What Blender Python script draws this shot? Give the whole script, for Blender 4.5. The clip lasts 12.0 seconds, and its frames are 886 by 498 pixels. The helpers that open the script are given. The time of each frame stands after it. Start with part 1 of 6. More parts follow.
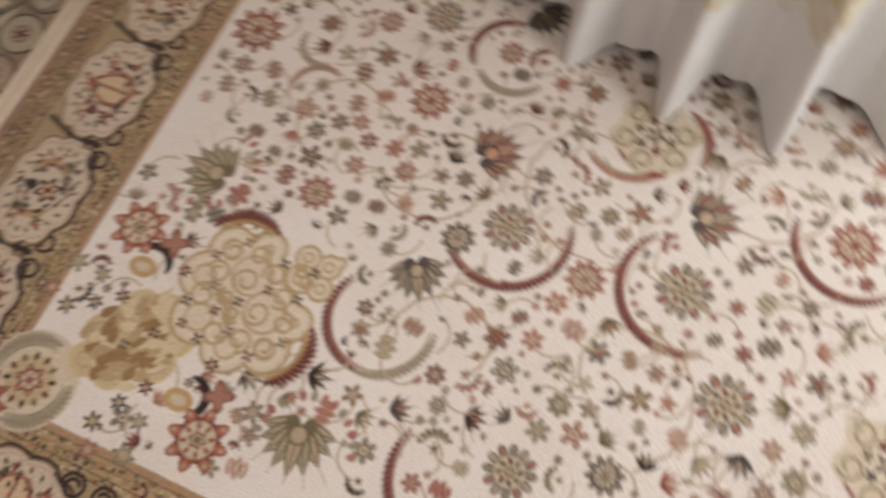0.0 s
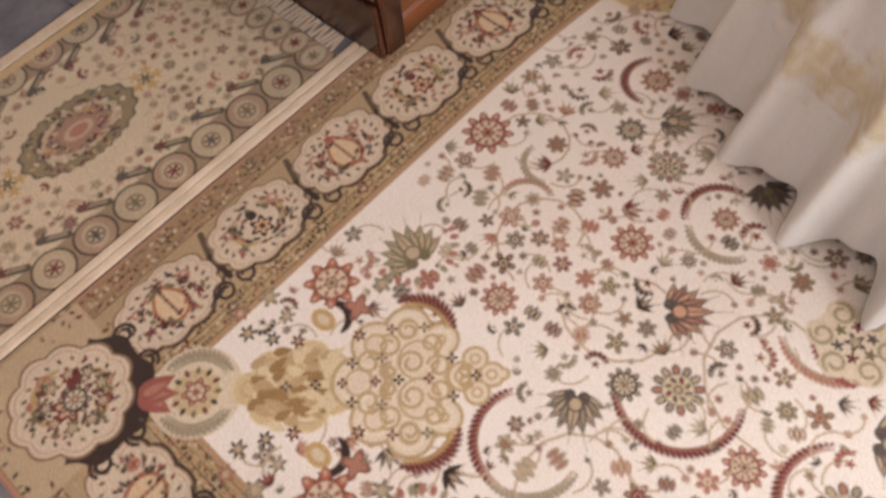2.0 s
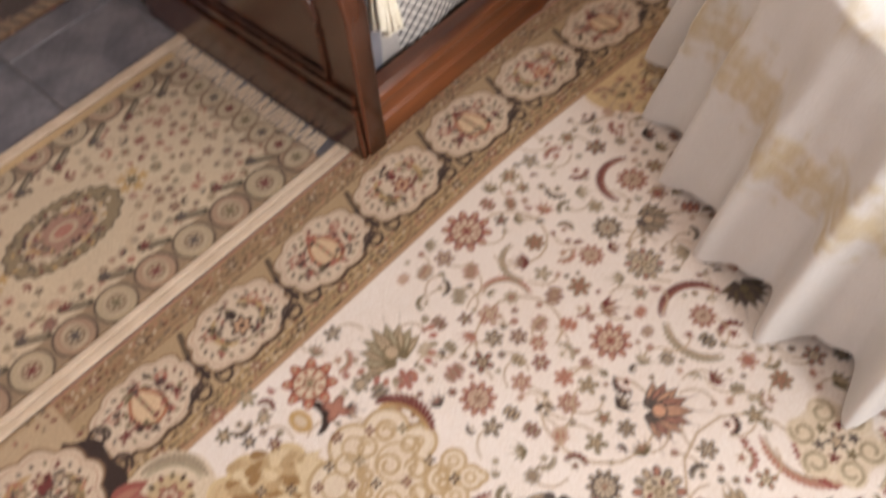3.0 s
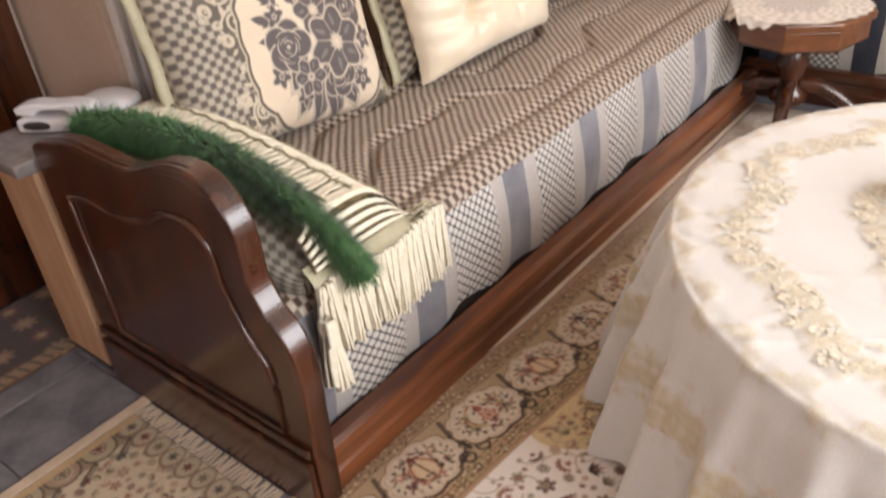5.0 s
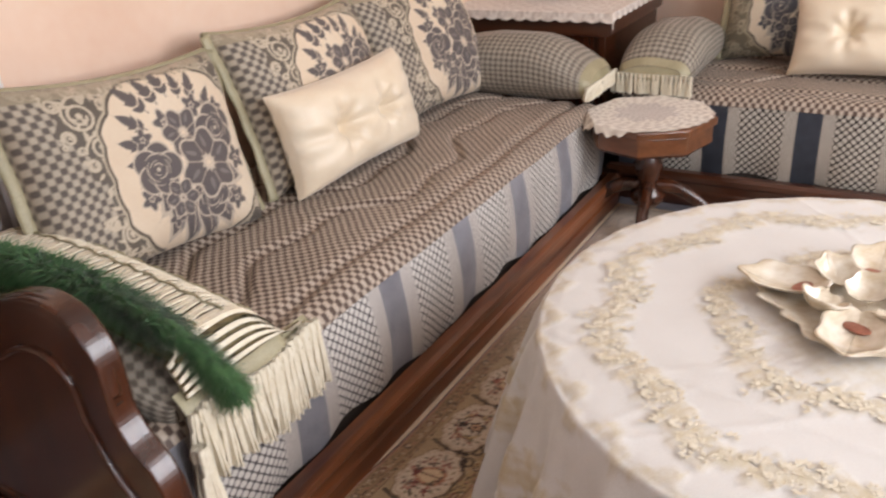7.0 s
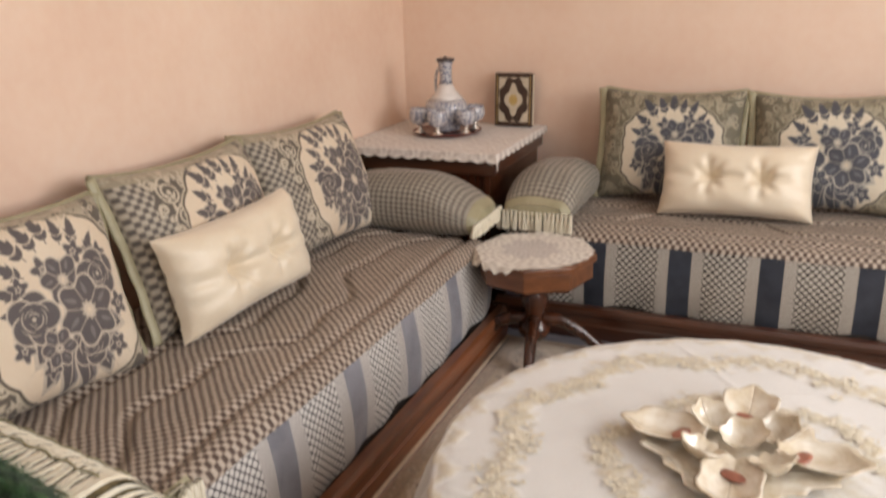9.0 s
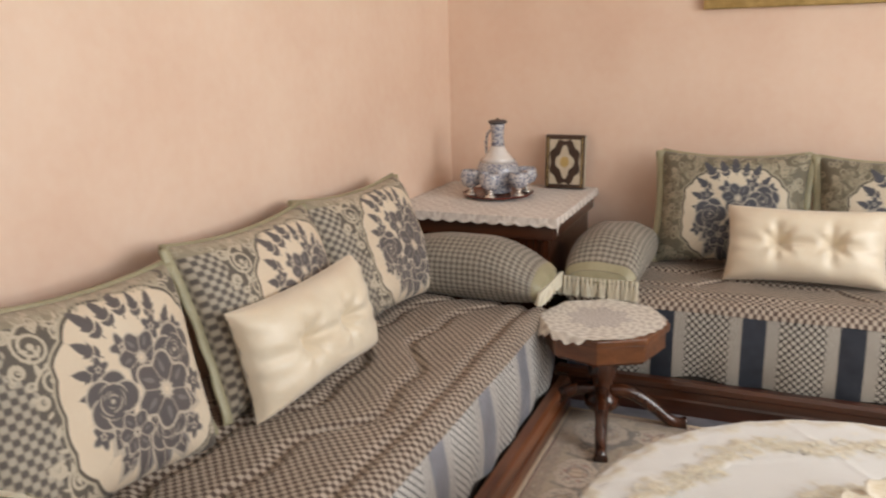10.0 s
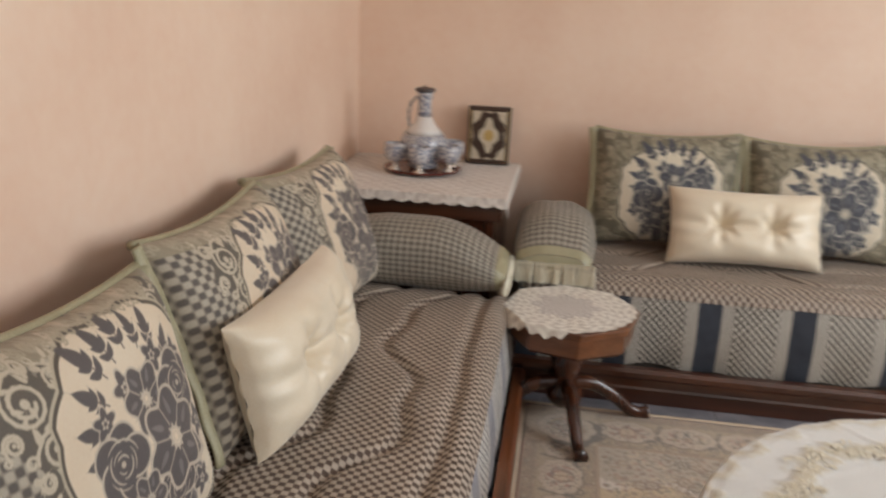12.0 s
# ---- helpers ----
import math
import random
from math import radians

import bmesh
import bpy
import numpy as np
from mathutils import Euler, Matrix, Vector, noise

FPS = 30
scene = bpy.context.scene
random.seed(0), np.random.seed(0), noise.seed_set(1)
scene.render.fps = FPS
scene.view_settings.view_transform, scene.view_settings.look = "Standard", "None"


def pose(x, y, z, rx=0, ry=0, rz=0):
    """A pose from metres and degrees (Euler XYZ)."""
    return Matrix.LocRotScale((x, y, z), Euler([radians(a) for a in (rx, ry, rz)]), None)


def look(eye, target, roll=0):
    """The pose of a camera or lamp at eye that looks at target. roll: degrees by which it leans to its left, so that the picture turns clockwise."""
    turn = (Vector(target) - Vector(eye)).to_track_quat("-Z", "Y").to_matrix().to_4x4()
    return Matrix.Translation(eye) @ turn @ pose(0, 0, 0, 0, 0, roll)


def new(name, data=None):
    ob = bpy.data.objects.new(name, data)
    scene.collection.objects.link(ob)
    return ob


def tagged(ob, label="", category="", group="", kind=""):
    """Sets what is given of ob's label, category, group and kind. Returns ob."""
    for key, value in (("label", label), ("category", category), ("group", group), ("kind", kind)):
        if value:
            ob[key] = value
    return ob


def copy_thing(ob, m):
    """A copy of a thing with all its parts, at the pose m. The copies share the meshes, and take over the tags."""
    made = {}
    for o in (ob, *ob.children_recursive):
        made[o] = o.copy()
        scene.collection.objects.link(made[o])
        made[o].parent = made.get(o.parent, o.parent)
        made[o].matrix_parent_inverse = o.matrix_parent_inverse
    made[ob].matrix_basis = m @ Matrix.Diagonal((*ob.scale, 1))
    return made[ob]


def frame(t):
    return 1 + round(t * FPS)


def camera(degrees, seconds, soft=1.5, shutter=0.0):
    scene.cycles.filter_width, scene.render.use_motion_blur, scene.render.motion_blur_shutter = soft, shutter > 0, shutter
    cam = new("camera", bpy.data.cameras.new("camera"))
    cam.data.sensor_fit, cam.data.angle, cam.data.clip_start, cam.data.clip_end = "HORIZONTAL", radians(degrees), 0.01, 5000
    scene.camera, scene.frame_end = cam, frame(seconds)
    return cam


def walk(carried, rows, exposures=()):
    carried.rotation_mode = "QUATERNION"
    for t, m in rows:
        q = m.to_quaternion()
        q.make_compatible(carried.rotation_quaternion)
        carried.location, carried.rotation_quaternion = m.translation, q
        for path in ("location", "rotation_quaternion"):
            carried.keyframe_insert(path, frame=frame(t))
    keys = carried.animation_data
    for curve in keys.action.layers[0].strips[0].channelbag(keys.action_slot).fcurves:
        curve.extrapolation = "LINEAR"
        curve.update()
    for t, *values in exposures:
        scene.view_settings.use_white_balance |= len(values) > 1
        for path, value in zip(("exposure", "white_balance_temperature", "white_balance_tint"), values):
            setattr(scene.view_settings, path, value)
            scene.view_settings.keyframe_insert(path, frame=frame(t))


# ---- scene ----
cam = camera(57.5, 12.0, soft=2.2, shutter=0.8)
PATH = [
    (0, (1.772, -3.73, 1.104), (1.398, -3.113, -0.761), -7.8),
    (0.5, (1.722, -3.742, 1.115), (1.18, -3.109, -0.703), -6.8),
    (1, (1.709, -3.762, 1.127), (1.061, -3.168, -0.67), -7.3),
    (1.5, (1.707, -3.751, 1.13), (1.009, -3.2, -0.662), -9.9),
    (2, (1.701, -3.742, 1.148), (0.95, -3.141, -0.606), -9.5),
    (2.5, (1.697, -3.733, 1.154), (0.896, -3.077, -0.558), -9.0),
    (3, (1.714, -3.71, 1.164), (0.853, -2.966, -0.481), -8.1),
    (3.5, (1.736, -3.691, 1.204), (0.786, -2.751, -0.284), -7.2),
    (3.7, (1.747, -3.699, 1.208), (0.772, -2.676, -0.208), -6.6),
    (5.3, (1.767, -3.72, 1.25), (0.627, -2.439, 0.22), -6.1),
    (5.5, (1.769, -3.719, 1.251), (0.628, -2.417, 0.249), -6.1),
    (6, (1.781, -3.713, 1.263), (0.696, -2.33, 0.309), -5.7),
    (6.5, (1.791, -3.711, 1.264), (0.768, -2.252, 0.356), -5.2),
    (7, (1.807, -3.705, 1.269), (0.84, -2.191, 0.391), -4.6),
    (7.5, (1.832, -3.687, 1.28), (0.925, -2.124, 0.423), -4.4),
    (7.7, (1.846, -3.669, 1.29), (0.966, -2.089, 0.437), -4.5),
    (9.3, (1.773, -3.696, 1.378), (1.01, -1.941, 0.799), -1.3),
    (9.5, (1.722, -3.687, 1.395), (0.944, -1.928, 0.844), -1.3),
    (10, (1.551, -3.677, 1.364), (0.774, -1.904, 0.862), -1.6),
    (10.5, (1.395, -3.634, 1.365), (0.616, -1.863, 0.86), -1.2),
    (11, (1.24, -3.562, 1.376), (0.462, -1.803, 0.827), -0.8),
    (11.5, (1.139, -3.525, 1.368), (0.536, -1.706, 0.798), 1.1),
    (12, (0.912, -3.531, 1.347), (0.642, -1.638, 0.762), 2.5),
]
walk(cam, [(t, look(eye, target, roll)) for t, eye, target, roll in PATH],
     [(0.0, 0.40, 6550, 8), (0.5, 0.50, 6850, 14), (1.5, 0.68, 6800, 15), (3.0, 0.88, 6700, 13), (5.3, 0.78, 6780, 14), (7.0, 0.47, 6600, 15), (9.3, 0.20, 6900, 12), (10.5, 0.22, 6600, 8), (11.0, 0.22, 6600, 10), (11.5, 0.34, 6500, 5), (12.0, 0.02, 6500, 8)])

# ---- world and light ----
world = bpy.data.worlds.new("world")
scene.world = world
world.use_nodes = True
_wn, _wl = world.node_tree.nodes, world.node_tree.links
_sky = _wn.new("ShaderNodeTexSky")
_sky.sky_type, _sky.sun_disc, _sky.sun_elevation, _sky.sun_rotation = "NISHITA", False, radians(40), radians(120)
_wl.new(_sky.outputs["Color"], _wn["Background"].inputs["Color"])
_wn["Background"].inputs["Strength"].default_value = 0.12


def window_light(name, m, sx, sy, power, colour):
    """Daylight that enters through a window opening."""
    lamp = bpy.data.lights.new(name, "AREA")
    lamp.shape, lamp.size, lamp.size_y, lamp.energy, lamp.color = "RECTANGLE", sx, sy, power, colour
    ob = new(name, lamp)
    ob.matrix_world = m
    return ob


# daylight of the three windows: two in the east wall, one in the south wall
window_light("window_daylight", pose(3.52, -1.75, 1.55, 0, 90, 0), 1.3, 1.3, 41, (0.93, 0.97, 1.0))
window_light("window_daylight", pose(3.52, -3.45, 1.55, 0, 90, 0), 1.3, 0.9, 25, (0.93, 0.97, 1.0))
window_light("window_daylight", pose(2.3, -5.52, 1.6, 90, 0, 0), 1.5, 1.3, 5, (0.95, 0.97, 1.0))


# ---- mesh helpers ----
def mesh_of(name, verts, faces, smooth=True):
    me = bpy.data.meshes.new(name)
    me.from_pydata([tuple(v) for v in verts], [], faces)
    me.update()
    if smooth:
        me.polygons.foreach_set("use_smooth", [True] * len(me.polygons))
    return me


def part(name, data, material, parent=None, label=""):
    """Links a bmesh or a mesh as one object, under a thing where one is given."""
    if isinstance(data, bmesh.types.BMesh):
        me = bpy.data.meshes.new(name)
        data.to_mesh(me)
        data.free()
    else:
        me = data
    if material and not me.materials:
        me.materials.append(material)
    ob = new(name, me)
    if parent:
        ob.parent = parent
    if label:
        ob["label"] = label
    return ob


def box(x0, y0, z0, x1, y1, z1, bevel=0.004, seg=2):
    bm = bmesh.new()
    bmesh.ops.create_cube(bm, size=1.0, matrix=Matrix.LocRotScale(((x0 + x1) / 2, (y0 + y1) / 2, (z0 + z1) / 2), None, (x1 - x0, y1 - y0, z1 - z0)))
    if bevel:
        bmesh.ops.bevel(bm, geom=bm.edges[:], offset=bevel, segments=seg, profile=0.6, affect="EDGES")
    for f in bm.faces:
        f.smooth = False
    return bm


def lathe(profile, n=32, smooth=True):
    """A turned shape from (radius, height) pairs."""
    verts, faces = [], []
    for r, z in profile:
        for i in range(n):
            a = 2 * math.pi * i / n
            verts.append((r * math.cos(a), r * math.sin(a), z))
    for j in range(len(profile) - 1):
        for i in range(n):
            k = (i + 1) % n
            faces.append((j * n + i, j * n + k, (j + 1) * n + k, (j + 1) * n + i))
    faces.append(tuple(reversed(range(n))))
    faces.append(tuple((len(profile) - 1) * n + i for i in range(n)))
    return mesh_of("lathe", verts, faces, smooth)


def extrude_outline(outline, d0, d1, axis, bevel=0.0):
    """A board with the given outline (pairs), thick from d0 to d1 along axis 0 (x) or 1 (y)."""
    bm = bmesh.new()
    put3 = (lambda a, b, d: (d, a, b)) if axis == 0 else (lambda a, b, d: (a, d, b))
    lo = [bm.verts.new(put3(a, b, d0)) for a, b in outline]
    hi = [bm.verts.new(put3(a, b, d1)) for a, b in outline]
    n = len(outline)
    caps = [bm.faces.new(lo), bm.faces.new(hi[::-1])]
    for i in range(n):
        bm.faces.new((lo[i], hi[i], hi[(i + 1) % n], lo[(i + 1) % n]))
    bmesh.ops.recalc_face_normals(bm, faces=bm.faces[:])
    if bevel:
        edges = [e for f in caps for e in f.edges]
        bmesh.ops.bevel(bm, geom=edges, offset=bevel, segments=3, profile=0.5, affect="EDGES")
    return bm


def tube(points, radius, n=8, closed=False, taper=None):
    """A round cord along points."""
    verts, faces = [], []
    pts = [Vector(p) for p in points]
    m = len(pts)
    for j, p in enumerate(pts):
        d = (pts[(j + 1) % m] - pts[j - 1]) if closed else (pts[min(j + 1, m - 1)] - pts[max(j - 1, 0)])
        d = d.normalized() if d.length > 1e-9 else Vector((0, 0, 1))
        side = d.cross(Vector((0, 0, 1)))
        side = side.normalized() if side.length > 1e-4 else Vector((1, 0, 0))
        up = side.cross(d)
        r = radius * (taper(j / (m - 1)) if taper else 1)
        for i in range(n):
            a = 2 * math.pi * i / n
            verts.append(p + r * (math.cos(a) * side + math.sin(a) * up))
    for j in range(m if closed else m - 1):
        for i in range(n):
            k, l = (i + 1) % n, (j + 1) % m
            faces.append((j * n + i, j * n + k, l * n + k, l * n + i))
    if not closed:
        faces += [tuple(reversed(range(n))), tuple((m - 1) * n + i for i in range(n))]
    return mesh_of("tube", verts, faces)


def grid(nu, nv, fn, closed_u=False):
    """A sheet of (nu x nv) points fn(u, v), u and v from 0 to 1 as arrays; fn gives x, y, z arrays."""
    u, v = np.meshgrid(np.linspace(0, 1, nu), np.linspace(0, 1, nv))
    x, y, z = fn(u, v)
    verts = np.stack([x, y, z], -1).reshape(-1, 3)
    i = np.arange(nu * nv).reshape(nv, nu)
    quads = np.stack([i[:-1, :-1], i[:-1, 1:], i[1:, 1:], i[1:, :-1]], -1).reshape(-1, 4)
    me = bpy.data.meshes.new("sheet")
    me.vertices.add(len(verts))
    me.vertices.foreach_set("co", verts.astype(np.float32).ravel())
    me.loops.add(quads.size)
    me.loops.foreach_set("vertex_index", quads.astype(np.int32).ravel())
    me.polygons.add(len(quads))
    me.polygons.foreach_set("loop_start", np.arange(0, quads.size, 4, dtype=np.int32))
    me.polygons.foreach_set("use_smooth", np.ones(len(quads), dtype=bool))
    me.update(calc_edges=True)
    me.validate()
    return me


def weave_colours(me, colours):
    """The woven pattern of a textile, one colour a point."""
    layer = me.color_attributes.new("weave", "FLOAT_COLOR", "POINT")
    c = np.concatenate([colours.reshape(-1, 3), np.ones((colours.size // 3, 1))], 1)
    layer.data.foreach_set("color", c.astype(np.float32).ravel())


# ---- materials ----
def base_material(name):
    m = bpy.data.materials.new(name)
    m.use_nodes = True
    return m, m.node_tree.nodes, m.node_tree.links, m.node_tree.nodes["Principled BSDF"]


def noise_node(n, l, scale, detail=4.0, stretch=(1, 1, 1)):
    tc, mp, no = n.new("ShaderNodeTexCoord"), n.new("ShaderNodeMapping"), n.new("ShaderNodeTexNoise")
    mp.inputs["Scale"].default_value = stretch
    no.inputs["Scale"].default_value, no.inputs["Detail"].default_value = scale, detail
    l.new(tc.outputs["Object"], mp.inputs["Vector"])
    l.new(mp.outputs["Vector"], no.inputs["Vector"])
    return no


def mix_rgb(n, l, kind, fac, a, b):
    mx = n.new("ShaderNodeMix")
    mx.data_type, mx.blend_type = "RGBA", kind
    for sock, value in ((mx.inputs[0], fac), (mx.inputs[6], a), (mx.inputs[7], b)):
        if isinstance(value, bpy.types.NodeSocket):
            l.new(value, sock)
        elif isinstance(value, (int, float)):
            sock.default_value = value
        else:
            sock.default_value = (*value, 1)
    return mx.outputs[2]


def add_bump(n, l, b, height, strength, distance):
    bp = n.new("ShaderNodeBump")
    bp.inputs["Strength"].default_value, bp.inputs["Distance"].default_value = strength, distance
    l.new(height, bp.inputs["Height"])
    l.new(bp.outputs["Normal"], b.inputs["Normal"])


def plain(name, c1, c2, rough, scale=8.0, fine=150.0, bump=0.1, metal=0.0, coat=0.0, stretch=(1, 1, 1), sheen=0.0, grain=0.25):
    """A surface whose colour drifts between two tones, with fine relief."""
    m, n, l, b = base_material(name)
    big, small = noise_node(n, l, scale, 5.0, stretch), noise_node(n, l, fine, 3.0, stretch)
    ramp = n.new("ShaderNodeValToRGB")
    ramp.color_ramp.elements[0].position, ramp.color_ramp.elements[1].position = 0.3, 0.7
    ramp.color_ramp.elements[0].color, ramp.color_ramp.elements[1].color = (*c1, 1), (*c2, 1)
    l.new(big.outputs["Fac"], ramp.inputs["Fac"])
    col = mix_rgb(n, l, "OVERLAY", grain, ramp.outputs["Color"], small.outputs["Fac"])
    l.new(col, b.inputs["Base Color"])
    b.inputs["Roughness"].default_value, b.inputs["Metallic"].default_value = rough, metal
    b.inputs["Coat Weight"].default_value, b.inputs["Coat Roughness"].default_value = coat, 0.12
    b.inputs["Sheen Weight"].default_value = sheen
    add_bump(n, l, b, small.outputs["Fac"], bump, 0.003)
    return m


def woven(name, rough=0.85, pile=420.0, bump=0.35, sheen=0.25, distance=0.002):
    """A textile that shows its woven pattern, with pile and slight fading."""
    m, n, l, b = base_material(name)
    at = n.new("ShaderNodeVertexColor")
    at.layer_name = "weave"
    big, small = noise_node(n, l, 6.0, 3.0), noise_node(n, l, pile, 2.0)
    fade_glare = mix_rgb(n, l, "OVERLAY", 0.18, at.outputs["Color"], big.outputs["Fac"])
    col = mix_rgb(n, l, "OVERLAY", 0.35, fade_glare, small.outputs["Fac"])
    l.new(col, b.inputs["Base Color"])
    b.inputs["Roughness"].default_value, b.inputs["Sheen Weight"].default_value = rough, sheen
    b.inputs["Specular IOR Level"].default_value = 0.25
    add_bump(n, l, b, small.outputs["Fac"], bump, distance)
    return m


def wood(name, dark, light, rough=0.28, axis=1, coat=0.5):
    """Varnished wood, with the grain along one axis."""
    stretch = [9, 9, 9]
    stretch[axis] = 0.7
    m, n, l, b = base_material(name)
    g1, g2 = noise_node(n, l, 2.2, 8.0, stretch), noise_node(n, l, 14.0, 6.0, stretch)
    ramp = n.new("ShaderNodeValToRGB")
    ramp.color_ramp.elements[0].position, ramp.color_ramp.elements[1].position = 0.32, 0.68
    ramp.color_ramp.elements[0].color, ramp.color_ramp.elements[1].color = (*dark, 1), (*light, 1)
    l.new(g1.outputs["Fac"], ramp.inputs["Fac"])
    col = mix_rgb(n, l, "MULTIPLY", 0.45, ramp.outputs["Color"], g2.outputs["Fac"])
    l.new(col, b.inputs["Base Color"])
    b.inputs["Roughness"].default_value, b.inputs["Coat Weight"].default_value, b.inputs["Coat Roughness"].default_value = rough, coat, 0.15
    add_bump(n, l, b, g2.outputs["Fac"], 0.12, 0.002)
    return m


def math_node(n, l, op, a, b=None):
    nd = n.new("ShaderNodeMath")
    nd.operation = op
    for s, v in ((nd.inputs[0], a), (nd.inputs[1], b)):
        if v is None:
            continue
        if isinstance(v, bpy.types.NodeSocket):
            l.new(v, s)
        else:
            s.default_value = v
    return nd.outputs[0]


def check_weave(name, c1, c2, size, turn=0.0, axes="XY", rough=0.55, low=0.2, high=0.42, checker=False):
    """Jacquard with small checks on two of the object's axes, each check slightly raised and silky."""
    m, n, l, b = base_material(name)
    tc, sep = n.new("ShaderNodeTexCoord"), n.new("ShaderNodeSeparateXYZ")
    l.new(tc.outputs["Object"], sep.inputs[0])
    p, q = sep.outputs[axes[0]], sep.outputs[axes[1]]
    co, si = math.cos(turn), math.sin(turn)
    pr = math_node(n, l, "ADD", math_node(n, l, "MULTIPLY", p, co), math_node(n, l, "MULTIPLY", q, -si))
    qr = math_node(n, l, "ADD", math_node(n, l, "MULTIPLY", p, si), math_node(n, l, "MULTIPLY", q, co))
    wobble = noise_node(n, l, 9.0, 2.0)
    pr = math_node(n, l, "ADD", pr, math_node(n, l, "MULTIPLY", wobble.outputs["Fac"], 0.02))
    s = math_node(n, l, "SINE", math_node(n, l, "MULTIPLY", pr, math.pi / size))
    t = math_node(n, l, "SINE", math_node(n, l, "MULTIPLY", qr, math.pi / size))
    prod = math_node(n, l, "MULTIPLY", s, t)
    ramp = n.new("ShaderNodeValToRGB")
    ramp.color_ramp.elements[0].position, ramp.color_ramp.elements[1].position = low, high
    ramp.color_ramp.elements[0].color, ramp.color_ramp.elements[1].color = (*c1, 1), (*c2, 1)
    prod = math_node(n, l, "ADD", prod, 0.5) if checker else math_node(n, l, "ABSOLUTE", prod)
    l.new(prod, ramp.inputs["Fac"])
    big, fine = noise_node(n, l, 5.0, 3.0), noise_node(n, l, 500.0, 2.0)
    col = mix_rgb(n, l, "OVERLAY", 0.2, ramp.outputs["Color"], big.outputs["Fac"])
    col = mix_rgb(n, l, "OVERLAY", 0.3, col, fine.outputs["Fac"])
    l.new(col, b.inputs["Base Color"])
    b.inputs["Roughness"].default_value, b.inputs["Sheen Weight"].default_value = rough, 0.05
    b.inputs["Specular IOR Level"].default_value = 0.25
    add_bump(n, l, b, prod, 0.25, 0.002)
    return m


wall_paint = plain("peach_plaster", (0.77, 0.545, 0.415), (0.84, 0.64, 0.505), 0.6, 2.3, 26.0, 0.10, grain=0.09)
ceiling_paint = plain("white_ceiling", (0.75, 0.73, 0.7), (0.8, 0.78, 0.75), 0.8)
beige_paint = plain("beige_paint", (0.55, 0.42, 0.33), (0.62, 0.48, 0.38), 0.6, 3.0)
white_paint = plain("white_gloss_paint", (0.72, 0.68, 0.66), (0.78, 0.75, 0.73), 0.35, 6.0, 90.0, 0.05)
tile_stone = plain("grey_stone_tile", (0.10, 0.10, 0.12), (0.26, 0.25, 0.27), 0.35, 9.0, 60.0, 0.05)
grout = plain("grout", (0.12, 0.11, 0.11), (0.18, 0.17, 0.16), 0.9)
# rail walnut twice: the y colour carries the light, the x colour the shade
wood_rail_lit = wood("walnut_lit_along_y", (0.075, 0.019, 0.007), (0.33, 0.105, 0.036), 0.3, 1)
wood_rail_x_shaded = wood("walnut_shaded_along_x", (0.032, 0.010, 0.005), (0.11, 0.034, 0.014), 0.3, 0)
wood_up = wood("walnut_upright", (0.026, 0.007, 0.0035), (0.105, 0.031, 0.012), 0.26, 2, 0.4)
wood_light = wood("honey_walnut", (0.14, 0.05, 0.02), (0.27, 0.10, 0.04), 0.3, 0)
plank_wood = wood("raw_plank", (0.52, 0.30, 0.17), (0.66, 0.42, 0.26), 0.6, 2, 0.0)
black_base = plain("black_plinth", (0.012, 0.011, 0.01), (0.03, 0.028, 0.026), 0.5)
marble_grey = plain("grey_marble", (0.16, 0.14, 0.14), (0.34, 0.31, 0.30), 0.25, 14.0, 80.0, 0.02)


